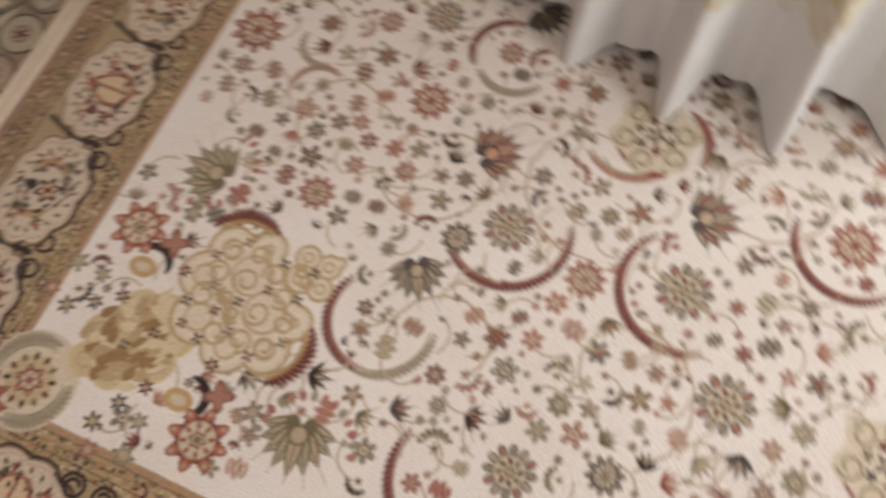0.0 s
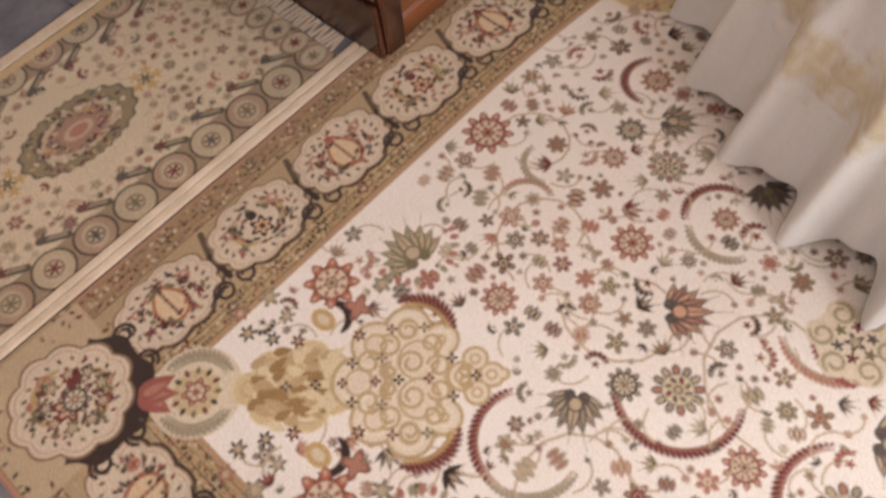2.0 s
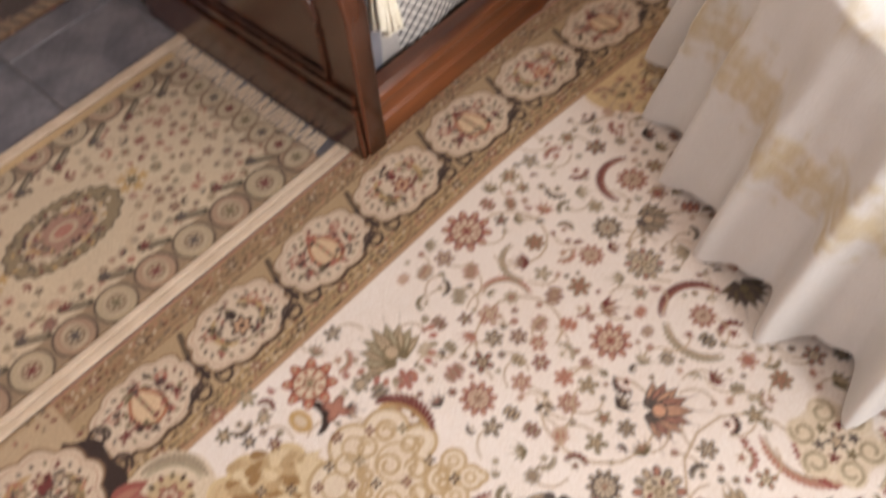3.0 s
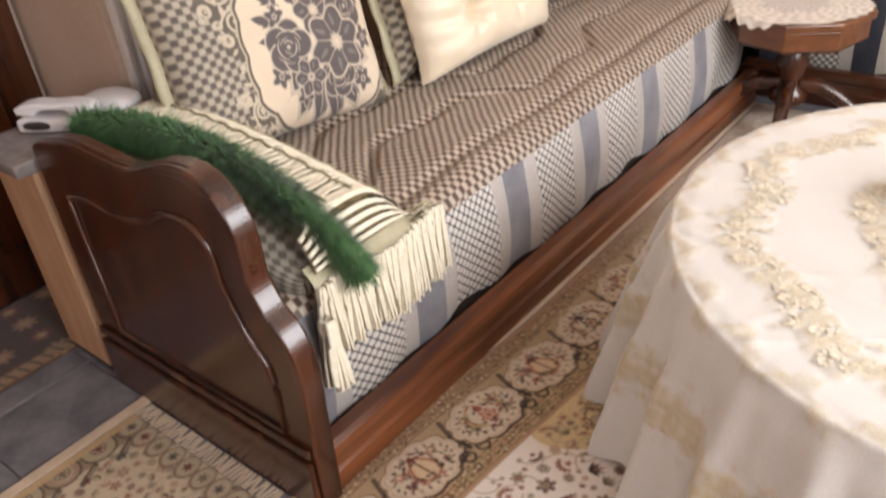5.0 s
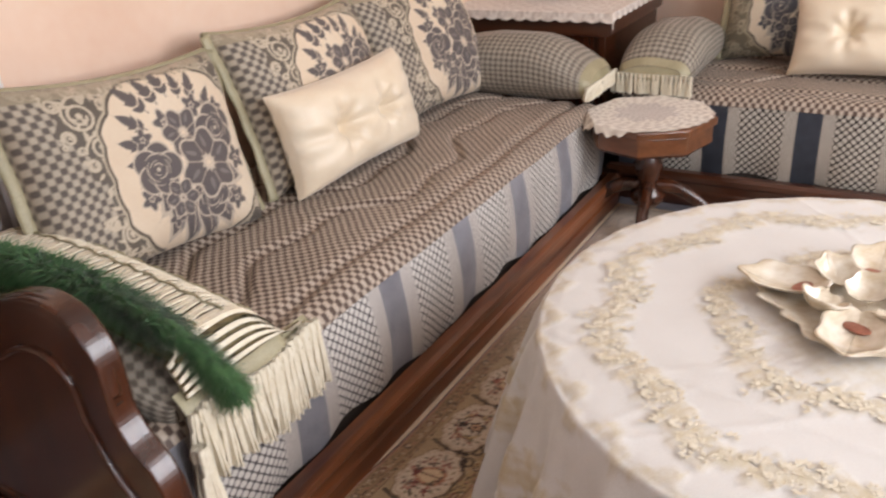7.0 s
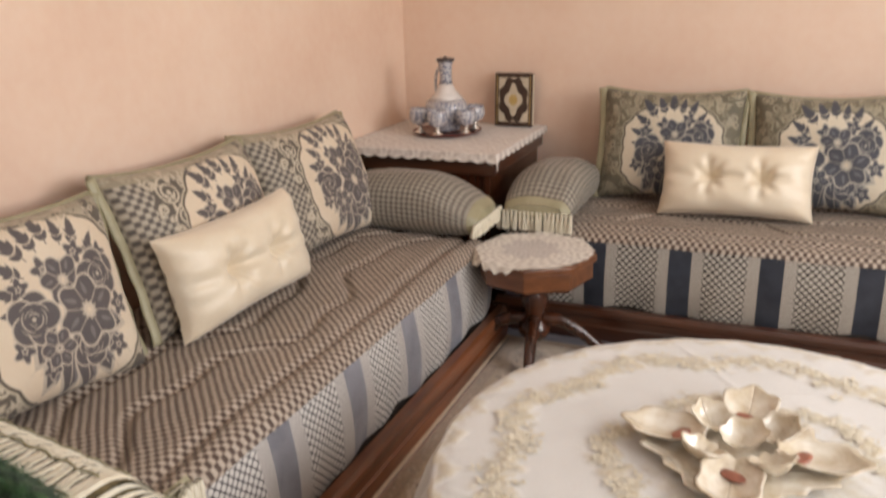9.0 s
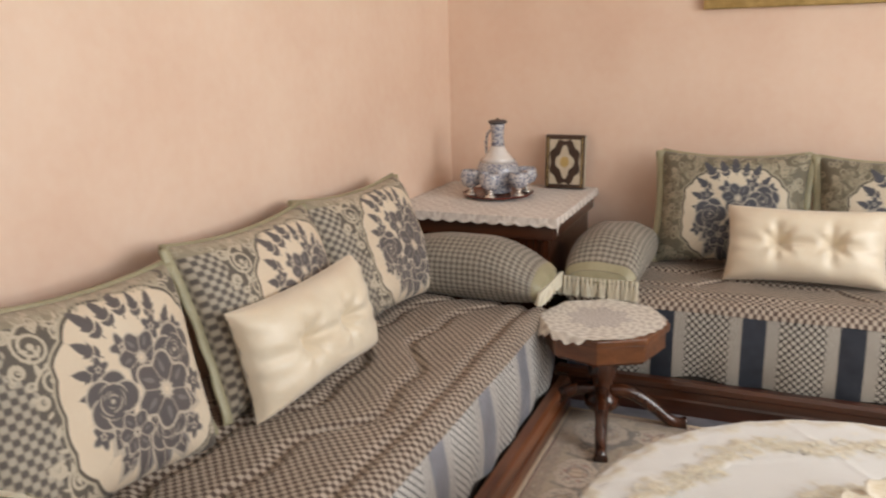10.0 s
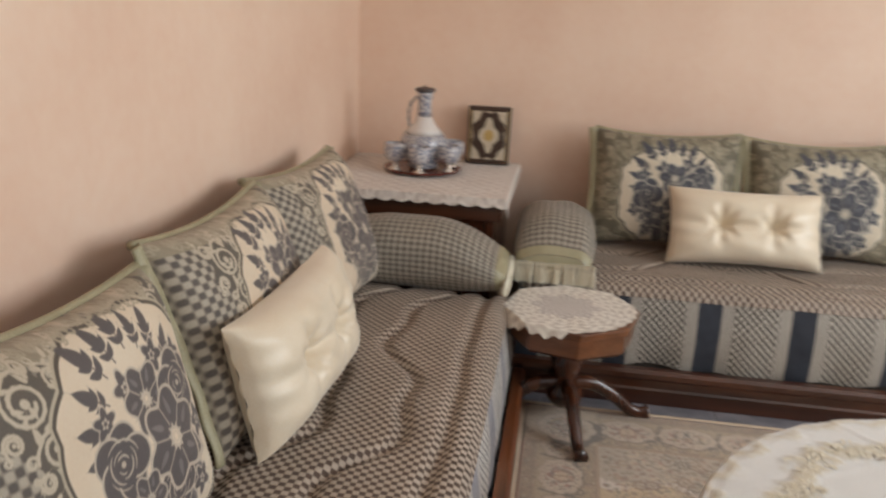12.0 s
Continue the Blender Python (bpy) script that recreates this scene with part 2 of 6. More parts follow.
# ---- woven patterns ----
class Weave:
    """A pattern drawn knot by knot over a textile that spans x0..x1, y0..y1."""

    def __init__(self, x0, x1, y0, y1, knot, ground):
        self.nx, self.ny = int((x1 - x0) / knot) + 1, int((y1 - y0) / knot) + 1
        self.x, self.y = np.linspace(x0, x1, self.nx), np.linspace(y0, y1, self.ny)
        self.knot = knot
        self.c = np.empty((self.ny, self.nx, 3))
        self.c[:] = ground

    def draw(self, cx, cy, reach, colour, distance, amount=1.0):
        """Colours the knots where distance(X, Y) < 0, around a centre."""
        i0, i1 = np.searchsorted(self.x, (cx - reach, cx + reach))
        j0, j1 = np.searchsorted(self.y, (cy - reach, cy + reach))
        if i1 <= i0 or j1 <= j0:
            return
        X, Y = np.meshgrid(self.x[i0:i1] - cx, self.y[j0:j1] - cy)
        a = np.clip(0.5 - distance(X, Y) / self.knot, 0, 1)[..., None] * amount
        self.c[j0:j1, i0:i1] = self.c[j0:j1, i0:i1] * (1 - a) + np.array(colour) * a

    def disc(self, x, y, r, colour, amount=1.0):
        self.draw(x, y, r * 1.2 + self.knot, colour, lambda X, Y: np.hypot(X, Y) - r, amount)

    def ring(self, x, y, r, w, colour):
        self.draw(x, y, r + w, colour, lambda X, Y: abs(np.hypot(X, Y) - r) - w / 2)

    def oval(self, x, y, a, b, turn, colour, amount=1.0):
        co, si = math.cos(turn), math.sin(turn)
        self.draw(x, y, max(a, b) * 1.2 + self.knot, colour, lambda X, Y: (np.hypot((X * co + Y * si) / a, (Y * co - X * si) / b) - 1) * min(a, b), amount)

    def leaf(self, x, y, length, wide, turn, colour):
        co, si = math.cos(turn), math.sin(turn)

        def d(X, Y):
            p, q = (X * co + Y * si) / length, Y * co - X * si
            return abs(q) - wide * np.sqrt(np.clip(p, 0, 1)) * np.clip(1 - p, 0, 1) * 2 + (p < 0) * 1.0
        self.draw(x, y, length * 1.1, colour, d)

    def flower(self, x, y, r, n, colour, turn=0.0, depth=0.25):
        self.draw(x, y, r * 1.2 + self.knot, colour, lambda X, Y: np.hypot(X, Y) - r * (1 - depth + depth * np.cos(n * (np.arctan2(Y, X) - turn))))

    def sickle(self, x, y, r, w, mid, span, colour, teeth=0):
        """A curved feather leaf: an arc that tapers to both ends, with a toothed outer edge."""
        def d(X, Y):
            a = np.arctan2(np.sin(np.arctan2(Y, X) - mid), np.cos(np.arctan2(Y, X) - mid)) / span
            half = w / 2 * np.sqrt(np.clip(1 - a * a, 0, 1))
            tooth = 0.25 * w * np.abs(np.sin(a * teeth)) if teeth else 0
            return np.abs(np.hypot(X, Y) - r) - half - tooth * (abs(a) < 1) + (abs(a) > 1) * 0.1
        self.draw(x, y, r + w * 1.5, colour, d)

    def line(self, pts, w, colour, amount=1.0):
        for (xa, ya), (xb, yb) in zip(pts, pts[1:]):
            dx, dy = (xb - xa) / 2, (yb - ya) / 2
            ll = max(dx * dx + dy * dy, 1e-12)

            def d(X, Y):
                t = np.clip((X * dx + Y * dy) / ll, -1, 1)
                return np.hypot(X - t * dx, Y - t * dy) - w / 2
            self.draw((xa + xb) / 2, (ya + yb) / 2, math.sqrt(ll) + w + self.knot, colour, d, amount)

    def curl(self, x, y, r, turn, w, colour, sense=1, turns=1.4):
        pts = []
        for k in range(int(14 * turns)):
            a = turn + sense * k / 14 * 2 * math.pi
            q = r * (1 - 0.62 * k / (14 * turns))
            pts.append((x + q * math.cos(a), y + q * math.sin(a)))
        self.line(pts, w, colour)


IVORY, CREAM = (0.70, 0.62, 0.55), (0.53, 0.42, 0.30)
TAN, GOLD, OLIVE = (0.285, 0.175, 0.09), (0.44, 0.28, 0.115), (0.15, 0.112, 0.058)
RED, ROSE, BROWN = (0.13, 0.024, 0.018), (0.35, 0.155, 0.105), (0.03, 0.014, 0.009)
SLATE, SAGE, BUFF = (0.078, 0.058, 0.048), (0.28, 0.22, 0.15), (0.42, 0.31, 0.205)


def shade(c, k):
    return tuple(k * v for v in c)


def rosette(w, x, y, r, outer, inner, heart, n=9, turn=0.0):
    """A flower of squarish petals with darker outlines round a pale ring and a small heart."""
    w.flower(x, y, r * 1.04, n, shade(outer, 0.5), turn, 0.16)
    for k in range(n):
        a = turn + 2 * math.pi * k / n
        w.oval(x + 0.80 * r * math.cos(a), y + 0.80 * r * math.sin(a), r * 0.20, r * 0.17, a, outer)
        w.oval(x + 0.84 * r * math.cos(a), y + 0.84 * r * math.sin(a), r * 0.09, r * 0.07, a, BUFF)
    w.disc(x, y, r * 0.58, CREAM)
    for k in range(n):
        a = turn + 2 * math.pi * (k + 0.5) / n
        w.oval(x + 0.45 * r * math.cos(a), y + 0.45 * r * math.sin(a), r * 0.12, r * 0.07, a, shade(outer, 0.8))
    w.flower(x, y, r * 0.30, 6, shade(outer, 0.55), turn, 0.15)
    w.flower(x, y, r * 0.22, 6, inner, turn, 0.15)
    w.disc(x, y, r * 0.10, heart)


def wheel(w, x, y, r, rng):
    """A round flower of many grey and brown petals."""
    for k in range(12):
        a = 2 * math.pi * k / 12 + 0.2
        w.oval(x + 0.80 * r * math.cos(a), y + 0.80 * r * math.sin(a), r * 0.24, r * 0.17, a, BROWN)
        w.oval(x + 0.82 * r * math.cos(a), y + 0.82 * r * math.sin(a), r * 0.17, r * 0.11, a, (SAGE, ROSE, BUFF)[k % 3])
    w.disc(x, y, r * 0.66, shade(SAGE, 0.7))
    w.disc(x, y, r * 0.60, CREAM)
    for k in range(8):
        a = k * 0.785 + 0.3
        w.oval(x + 0.40 * r * math.cos(a), y + 0.40 * r * math.sin(a), r * 0.15, r * 0.09, a + 0.5, (SLATE, OLIVE, RED)[k % 3])
    w.disc(x, y, r * 0.20, OLIVE)
    w.disc(x, y, r * 0.11, BUFF)


def lotus(w, x, y, r, turn, c1, c2, edge):
    """A spread of pointed petals seen from the side, with curled leaves at the cup."""
    bx, by = x - 0.7 * r * math.cos(turn), y - 0.7 * r * math.sin(turn)
    for k in (-4, 4, -3, 3, -2, 2, -1, 1, 0):
        a = turn + k * 0.36
        ln = r * (1.75 - 0.10 * abs(k))
        w.leaf(bx, by, ln, r * 0.42, a, edge)
        w.leaf(bx + 0.16 * ln * math.cos(a), by + 0.16 * ln * math.sin(a), ln * 0.76, r * 0.27, a, c1 if k % 2 else c2)
        w.line([(bx + 0.4 * ln * math.cos(a), by + 0.4 * ln * math.sin(a)), (bx + 0.8 * ln * math.cos(a), by + 0.8 * ln * math.sin(a))], 0.0022, edge)
    w.disc(bx + 0.3 * r * math.cos(turn), by + 0.3 * r * math.sin(turn), r * 0.36, edge)
    w.disc(bx + 0.3 * r * math.cos(turn), by + 0.3 * r * math.sin(turn), r * 0.27, c2)
    for s in (-1, 1):
        w.curl(bx + 0.30 * r * math.cos(turn + s * 1.9), by + 0.30 * r * math.sin(turn + s * 1.9), r * 0.26, turn, 0.0036, edge, s, 1.1)


def feather(w, x, y, r, wide, mid, span, colour, inner):
    """A curved saw-edged leaf: slanted barbs along an arc, with a pale inner seam."""
    n = max(6, int(2 * span * r / 0.0075))
    w.sickle(x, y, r - wide * 0.35, wide * 0.55, mid, span, inner)
    w.sickle(x, y, r - wide * 0.62, 0.0028, mid, span, shade(inner, 0.6))
    for k in range(n):
        f = 2 * (k + 0.5) / n - 1
        a = mid + span * f
        half = wide * 0.62 * math.sqrt(max(0.08, 1 - f * f))
        w.oval(x + (r + 0.1 * wide) * math.cos(a), y + (r + 0.1 * wide) * math.sin(a), half, 0.0036, a + 0.55, colour)


def bud(w, x, y, r, turn, rng):
    """One of the small scattered blossoms."""
    kind = rng.random()
    c = rng.choice((RED, ROSE, SLATE, SAGE, OLIVE, BROWN, (0.26, 0.075, 0.055), OLIVE))
    pale = rng.choice((BUFF, ROSE, CREAM, SAGE))
    if kind < 0.42:
        n = rng.choice((5, 6, 6, 7))
        for k in range(n):
            a = turn + 2 * math.pi * k / n
            w.oval(x + 0.66 * r * math.cos(a), y + 0.66 * r * math.sin(a), r * 0.36, r * 0.27, a, c)
            w.oval(x + 0.68 * r * math.cos(a), y + 0.68 * r * math.sin(a), r * 0.20, r * 0.13, a, pale)
        w.disc(x, y, r * 0.46, shade(c, 0.8))
        w.disc(x, y, r * 0.34, rng.choice((BUFF, CREAM, ROSE)))
        w.disc(x, y, r * 0.15, c)
    elif kind < 0.62:
        for s in (-1, 0, 1):
            px, py = x + s * 0.55 * r * math.cos(turn), y + s * 0.55 * r * math.sin(turn)
            w.oval(px, py, r * 0.30, r * (0.80 - 0.2 * abs(s)), turn, c)
            w.oval(px, py, r * 0.15, r * 0.48, turn, pale)
    elif kind < 0.82:
        for k in (-2, 2, -1, 1, 0):
            w.leaf(x - 0.6 * r * math.cos(turn), y - 0.6 * r * math.sin(turn), r * (1.7 - 0.15 * abs(k)), r * 0.30, turn + 0.48 * k, c)
            w.leaf(x - 0.3 * r * math.cos(turn), y - 0.3 * r * math.sin(turn), r * 1.0, r * 0.12, turn + 0.48 * k, pale)
        w.disc(x - 0.5 * r * math.cos(turn), y - 0.5 * r * math.sin(turn), r * 0.26, shade(c, 0.7))
    else:
        feather(w, x, y, r * 1.1, r * 0.45, turn, 1.3, c, pale)
        w.flower(x, y, r * 0.5, 5, pale, turn, 0.3)
        w.disc(x, y, r * 0.2, c)


def cartouche(w, x, y, a, b, turn, rng, inward=None, kind=0):
    """A lobed ivory panel of the border, filled with a palmette or a pair of curved leaves among dots."""
    co, si = math.cos(turn), math.sin(turn)
    ground = (0.54, 0.43, 0.32)

    def lobes(k):
        def d(X, Y):
            p, q = (X * co + Y * si) / a, (Y * co - X * si) / b
            e = (np.abs(p) ** 2.3 + np.abs(q) ** 2.3) ** (1 / 2.3)
            return (e - k * (0.90 + 0.10 * np.abs(np.cos(5 * np.arctan2(q, p))))) * min(a, b)
        return d
    if inward:
        w.draw(x + 0.006 * inward[0], y + 0.006 * inward[1], a * 1.5, BROWN, lobes(1.03))
    w.draw(x, y, a * 1.5, (0.20, 0.115, 0.06), lobes(1.05))
    w.draw(x, y, a * 1.5, ground, lobes(1.0))
    w.draw(x, y, a * 1.5, (0.42, 0.27, 0.19), lobes(0.93))
    w.draw(x, y, a * 1.5, ground, lobes(0.90))

    def spot(p, q):
        return x + a * p * co - b * q * si, y + a * p * si + b * q * co
    sign = -1 if inward and (-si * inward[0] + co * inward[1]) > 0 else 1
    for k in range(22):
        t = 2 * math.pi * k / 22
        w.oval(*spot(0.76 * math.cos(t), 0.76 * math.sin(t)), 0.0046, 0.0026, t + turn + 0.6, (SLATE, RED, OLIVE, BROWN)[k % 4])
    main = rng.choice((RED, BROWN, (0.30, 0.08, 0.05)))
    if kind % 2:
        # a terracotta almond with rows of dots
        base = spot(0, -0.62 * sign)
        up = turn + sign * math.pi / 2
        w.leaf(*base, b * 1.30, b * 0.62, up, (0.33, 0.13, 0.065))
        w.leaf(base[0] + 0.10 * b * math.cos(up), base[1] + 0.10 * b * math.sin(up), b * 1.06, b * 0.48, up, (0.56, 0.40, 0.25))
        for k in range(7):
            w.oval(*spot(0, sign * (-0.42 + 0.13 * k)), 0.0045, 0.003, up, (main, OLIVE)[k % 2])
            for s in (-1, 1):
                w.oval(*spot(s * (0.26 + 0.02 * k), sign * (-0.40 + 0.12 * k)), 0.0042, 0.0026, up + s, (BROWN, main)[k % 2])
        w.flower(*spot(0, 0.52 * sign), b * 0.17, 5, main, turn, 0.25)
    else:
        for s in (-1, 1):
            w.sickle(*spot(s * 0.12, 0.05), b * 0.52, b * 0.15, turn + (0 if s > 0 else math.pi), 1.25, (0.40, 0.265, 0.12))
            w.sickle(*spot(s * 0.12, 0.05), b * 0.43, b * 0.05, turn + (0 if s > 0 else math.pi), 1.1, OLIVE)
        w.flower(*spot(0, -0.12 * sign), b * 0.34, 6, main, turn, 0.2)
        w.flower(*spot(0, -0.12 * sign), b * 0.23, 6, (0.50, 0.30, 0.18), turn, 0.2)
        w.disc(*spot(0, -0.12 * sign), b * 0.08, main)
        w.leaf(*spot(0, 0.18 * sign), b * 0.42, b * 0.18, turn + sign * 1.57, main)
    for s in (-1, 1):
        w.flower(*spot(s * 0.52, -0.30 * sign), b * 0.15, 5, (OLIVE, main)[kind % 2], 0.3, 0.25)
        w.curl(*spot(s * 0.52, 0.32), b * 0.17, turn - 2, 0.0036, ROSE, -s, 1.2)
    for k in range(54):
        u, q = rng.uniform(0, 2 * math.pi), rng.uniform(0.34, 0.72)
        w.oval(*spot(q * math.cos(u), q * math.sin(u)), rng.uniform(0.0036, 0.0066), rng.uniform(0.0024, 0.0038), u, rng.choice((RED, OLIVE, SLATE, (0.30, 0.10, 0.07), BROWN)))


def border_run(w, p0, p1, inward, step, rng, first=0.5):
    """The side of a border from p0 to p1: tan guard, cartouches with dark scrolled brackets, striped guard."""
    (xa, ya), (xb, yb) = p0, p1
    length = math.hypot(xb - xa, yb - ya)
    dx, dy = (xb - xa) / length, (yb - ya) / length
    nx, ny = inward
    turn = math.atan2(dy, dx)

    def at(t, o):
        return xa + dx * t + nx * o, ya + dy * t + ny * o

    def band(off0, off1, colour):
        m = (off0 + off1) / 2
        w.line([at(0, m), at(length, m)], off1 - off0, colour)
    band(0.0, 0.245, (0.31, 0.20, 0.105))
    band(0.002, 0.012, (0.40, 0.20, 0.13))
    band(0.012, 0.046, TAN)
    band(0.060, 0.20, (0.36, 0.25, 0.14))
    band(0.200, 0.234, (0.37, 0.25, 0.125))
    band(0.234, 0.245, (0.36, 0.215, 0.12))
    for o in (0.046, 0.060, 0.200, 0.2105, 0.222, 0.2335):
        band(o - 0.0010, o + 0.0010, (0.13, 0.075, 0.035))
    for i in range(int(length / 0.0075)):
        t = (i + rng.random() * 0.6) * 0.0075
        for o in (0.021, 0.036, 0.053, 0.205, 0.217, 0.228):
            oo = o + rng.uniform(-0.005, 0.005)
            w.oval(*at(t, oo), rng.uniform(0.002, 0.0042), rng.uniform(0.0014, 0.003), rng.uniform(0, 3), rng.choice((ROSE, SLATE, OLIVE, RED, BROWN, BROWN, OLIVE, BUFF, CREAM)))
    for i in range(int(length / (step / 2))):
        for o in (0.029, 0.217):
            w.flower(*at((i + 0.25) * step / 2, o), 0.011, 6, (BROWN, RED)[i % 2], 0, 0.25)
            w.flower(*at((i + 0.25) * step / 2, o), 0.0065, 6, BUFF, 0, 0.25)
    k = first
    while k * step < length:
        cartouche(w, *at(k * step, 0.131), step * 0.485, 0.066, turn, rng, inward, int(k))
        e = (k + 0.5) * step
        w.line([at(e + 0.016, 0.072), at(e, 0.118)], 0.011, (0.085, 0.055, 0.03))
        w.line([at(e, 0.118), at(e, 0.170)], 0.011, BROWN)
        for s in (-1, 1):
            w.curl(*at(e + s * 0.023, 0.186), 0.019, turn + (0 if s > 0 else math.pi), 0.0052, BROWN, s, 1.5)
            w.line([at(e, 0.160), at(e + s * 0.055, 0.190)], 0.0045, BROWN)
        k += 1


def spandrel(w, ox, oy, rng):
    """The gold arabesque in a field corner, running along the diagonal, drawn mirrored on both sides of it."""
    d = math.sqrt(0.5)

    def at(p, q):
        return ox + (p - q) * d, oy + (p + q) * d

    def lobed(discs, fill, lines):
        """The joined outline of several discs, filled and with contour lines inside it."""
        def dist(X, Y):
            p, q = (X + Y) * d, (Y - X) * d
            return np.minimum.reduce([np.hypot(p - a, np.abs(q) - b) - r for a, b, r in discs])
        w.draw(ox, oy, 0.62, fill, dist)
        for off, wide, c in lines:
            w.draw(ox, oy, 0.62, c, lambda X, Y: np.abs(dist(X, Y) + off) - wide / 2)
    ochre, pale, deep = (0.41, 0.285, 0.15), (0.61, 0.505, 0.38), (0.50, 0.37, 0.215)
    # round end flower between two curved leaves
    w.disc(*at(0.053, 0), 0.072, (0.56, 0.455, 0.33))
    for s in (-1, 1):
        feather(w, *at(0.053, 0), 0.060, 0.016, math.pi / 4 + s * 1.5, 1.0, SAGE, (0.36, 0.30, 0.20))
    w.disc(*at(0.053, 0), 0.036, (0.46, 0.345, 0.20))
    for k in range(12):
        w.oval(*at(0.053 + 0.034 * math.cos(k * 0.5236), 0.034 * math.sin(k * 0.5236)), 0.006, 0.0035, k * 0.5236 + 0.8, (OLIVE, RED, BROWN)[k % 3])
    rosette(w, *at(0.053, 0), 0.022, (0.30, 0.09, 0.06), ROSE, RED, 6)
    for k in (-1, 0, 1):
        w.leaf(*at(-0.035, 0), 0.06, 0.020, math.pi / 4 + 0.5 * k, (0.27, 0.08, 0.06))
        w.leaf(*at(-0.028, 0), 0.04, 0.009, math.pi / 4 + 0.5 * k, ROSE)
    # gold leaves of the stem
    lobed([(0.135, 0.0, 0.024), (0.165, 0.030, 0.026), (0.195, 0.0, 0.034), (0.225, 0.040, 0.030), (0.25, 0.0, 0.03), (0.262, 0.018, 0.028)], deep, [(0.0, 0.005, (0.54, 0.41, 0.22)), (0.012, 0.003, ochre)])
    for k in range(46):
        p, q = rng.uniform(0.13, 0.27), rng.uniform(0.0, 0.055)
        for s in (-1, 1):
            w.leaf(*at(p, s * q), 0.03, 0.010, math.pi / 4 + s * rng.uniform(-1, 1), rng.choice((ochre, (0.58, 0.46, 0.29), (0.27, 0.155, 0.06))))
    # the pale lobed body with its contours, and the pointed end
    lobed([(0.30, 0.0, 0.04), (0.325, 0.058, 0.036), (0.375, 0.082, 0.034), (0.39, 0.03, 0.05), (0.425, 0.060, 0.026)], pale, [(0.0, 0.0058, ochre), (0.012, 0.0034, (0.66, 0.57, 0.44)), (0.020, 0.0038, ochre)])
    lobed([(0.455, 0.0, 0.022), (0.475, 0.026, 0.018), (0.498, 0.0, 0.018), (0.515, 0.0, 0.008)], pale, [(0.0, 0.0052, ochre), (0.011, 0.0036, ochre)])
    for p, q, r, t, sense in ((0.315, 0.03, 0.020, 0.4, 1), (0.345, 0.055, 0.019, 2.2, -1), (0.375, 0.078, 0.017, 1.0, 1), (0.38, 0.026, 0.020, 3.6, -1), (0.41, 0.055, 0.017, 5.0, 1), (0.42, 0.018, 0.018, 2.8, -1), (0.345, 0.014, 0.014, 1.4, 1), (0.46, 0.008, 0.011, 0.5, 1)):
        for s in (-1, 1):
            w.curl(*at(p, s * q), r, math.pi / 4 + s * t, 0.0046, ochre, s * sense, 1.3)
    for s in (-1, 1):
        feather(w, *at(0.385, s * 0.070), 0.060, 0.019, math.pi / 4 + s * 1.05, 0.95, RED, GOLD)
        w.sickle(*at(0.255, s * 0.105), 0.028, 0.014, math.pi / 4 + s * 0.5, 1.5, BROWN)
        w.oval(*at(0.243, s * 0.105), 0.022, 0.016, 0, GOLD)
        w.oval(*at(0.243, s * 0.105), 0.012, 0.008, 0, CREAM)
        w.flower(*at(0.297, s * 0.122), 0.024, 4, (0.22, 0.09, 0.06), 0.4, 0.25)
        w.flower(*at(0.297, s * 0.122), 0.017, 4, ROSE, 0.4, 0.25)
        rosette(w, *at(0.254, s * 0.168), 0.044, (0.36, 0.11, 0.065), BUFF, OLIVE, 8)
        lotus(w, *at(0.375, s * 0.225), 0.040, math.pi / 4 + s * 2.2, (0.36, 0.30, 0.20), BUFF, OLIVE)
        for k in range(14):
            a = math.pi / 4 - s * 0.9 + (k / 13 - 0.5) * 3.0
            m = at(0.385, s * 0.228)
            w.oval(m[0] + 0.068 * math.cos(a), m[1] + 0.068 * math.sin(a), 0.0075, 0.005, a, (ROSE, SAGE, (0.33, 0.12, 0.09))[k % 3])
        for p, q, r, c in ((0.125, 0.09, 0.015, OLIVE), (0.165, 0.078, 0.013, SLATE), (0.205, 0.072, 0.012, RED), (0.185, 0.115, 0.014, SAGE), (0.335, 0.16, 0.017, SAGE), (0.155, 0.15, 0.018, (0.30, 0.24, 0.15)), (0.11, 0.125, 0.015, ROSE), (0.30, 0.075, 0.011, RED)):
            w.flower(*at(p, s * q), r, 6, shade(c, 0.6), 0, 0.25)
            w.flower(*at(p, s * q), r * 0.72, 6, c, 0, 0.25)
            w.disc(*at(p, s * q), r * 0.34, BUFF)
    for p, q, c in ((0.19, 0, SLATE), (0.235, 0.0, BROWN), (0.275, 0.0, RED), (0.29, 0.03, BROWN), (0.335, 0.036, OLIVE), (0.35, 0.082, RED), (0.40, 0.082, OLIVE), (0.44, 0.03, BROWN), (0.405, 0.0, RED), (0.36, 0.0, BROWN), (0.475, 0.0, BROWN), (0.325, 0.0, RED)):
        for s in ((-1, 1) if q else (1,)):
            w.flower(*at(p, s * q), 0.009, 4, c, 0.78, 0.3)
            w.disc(*at(p, s * q), 0.003, BUFF)


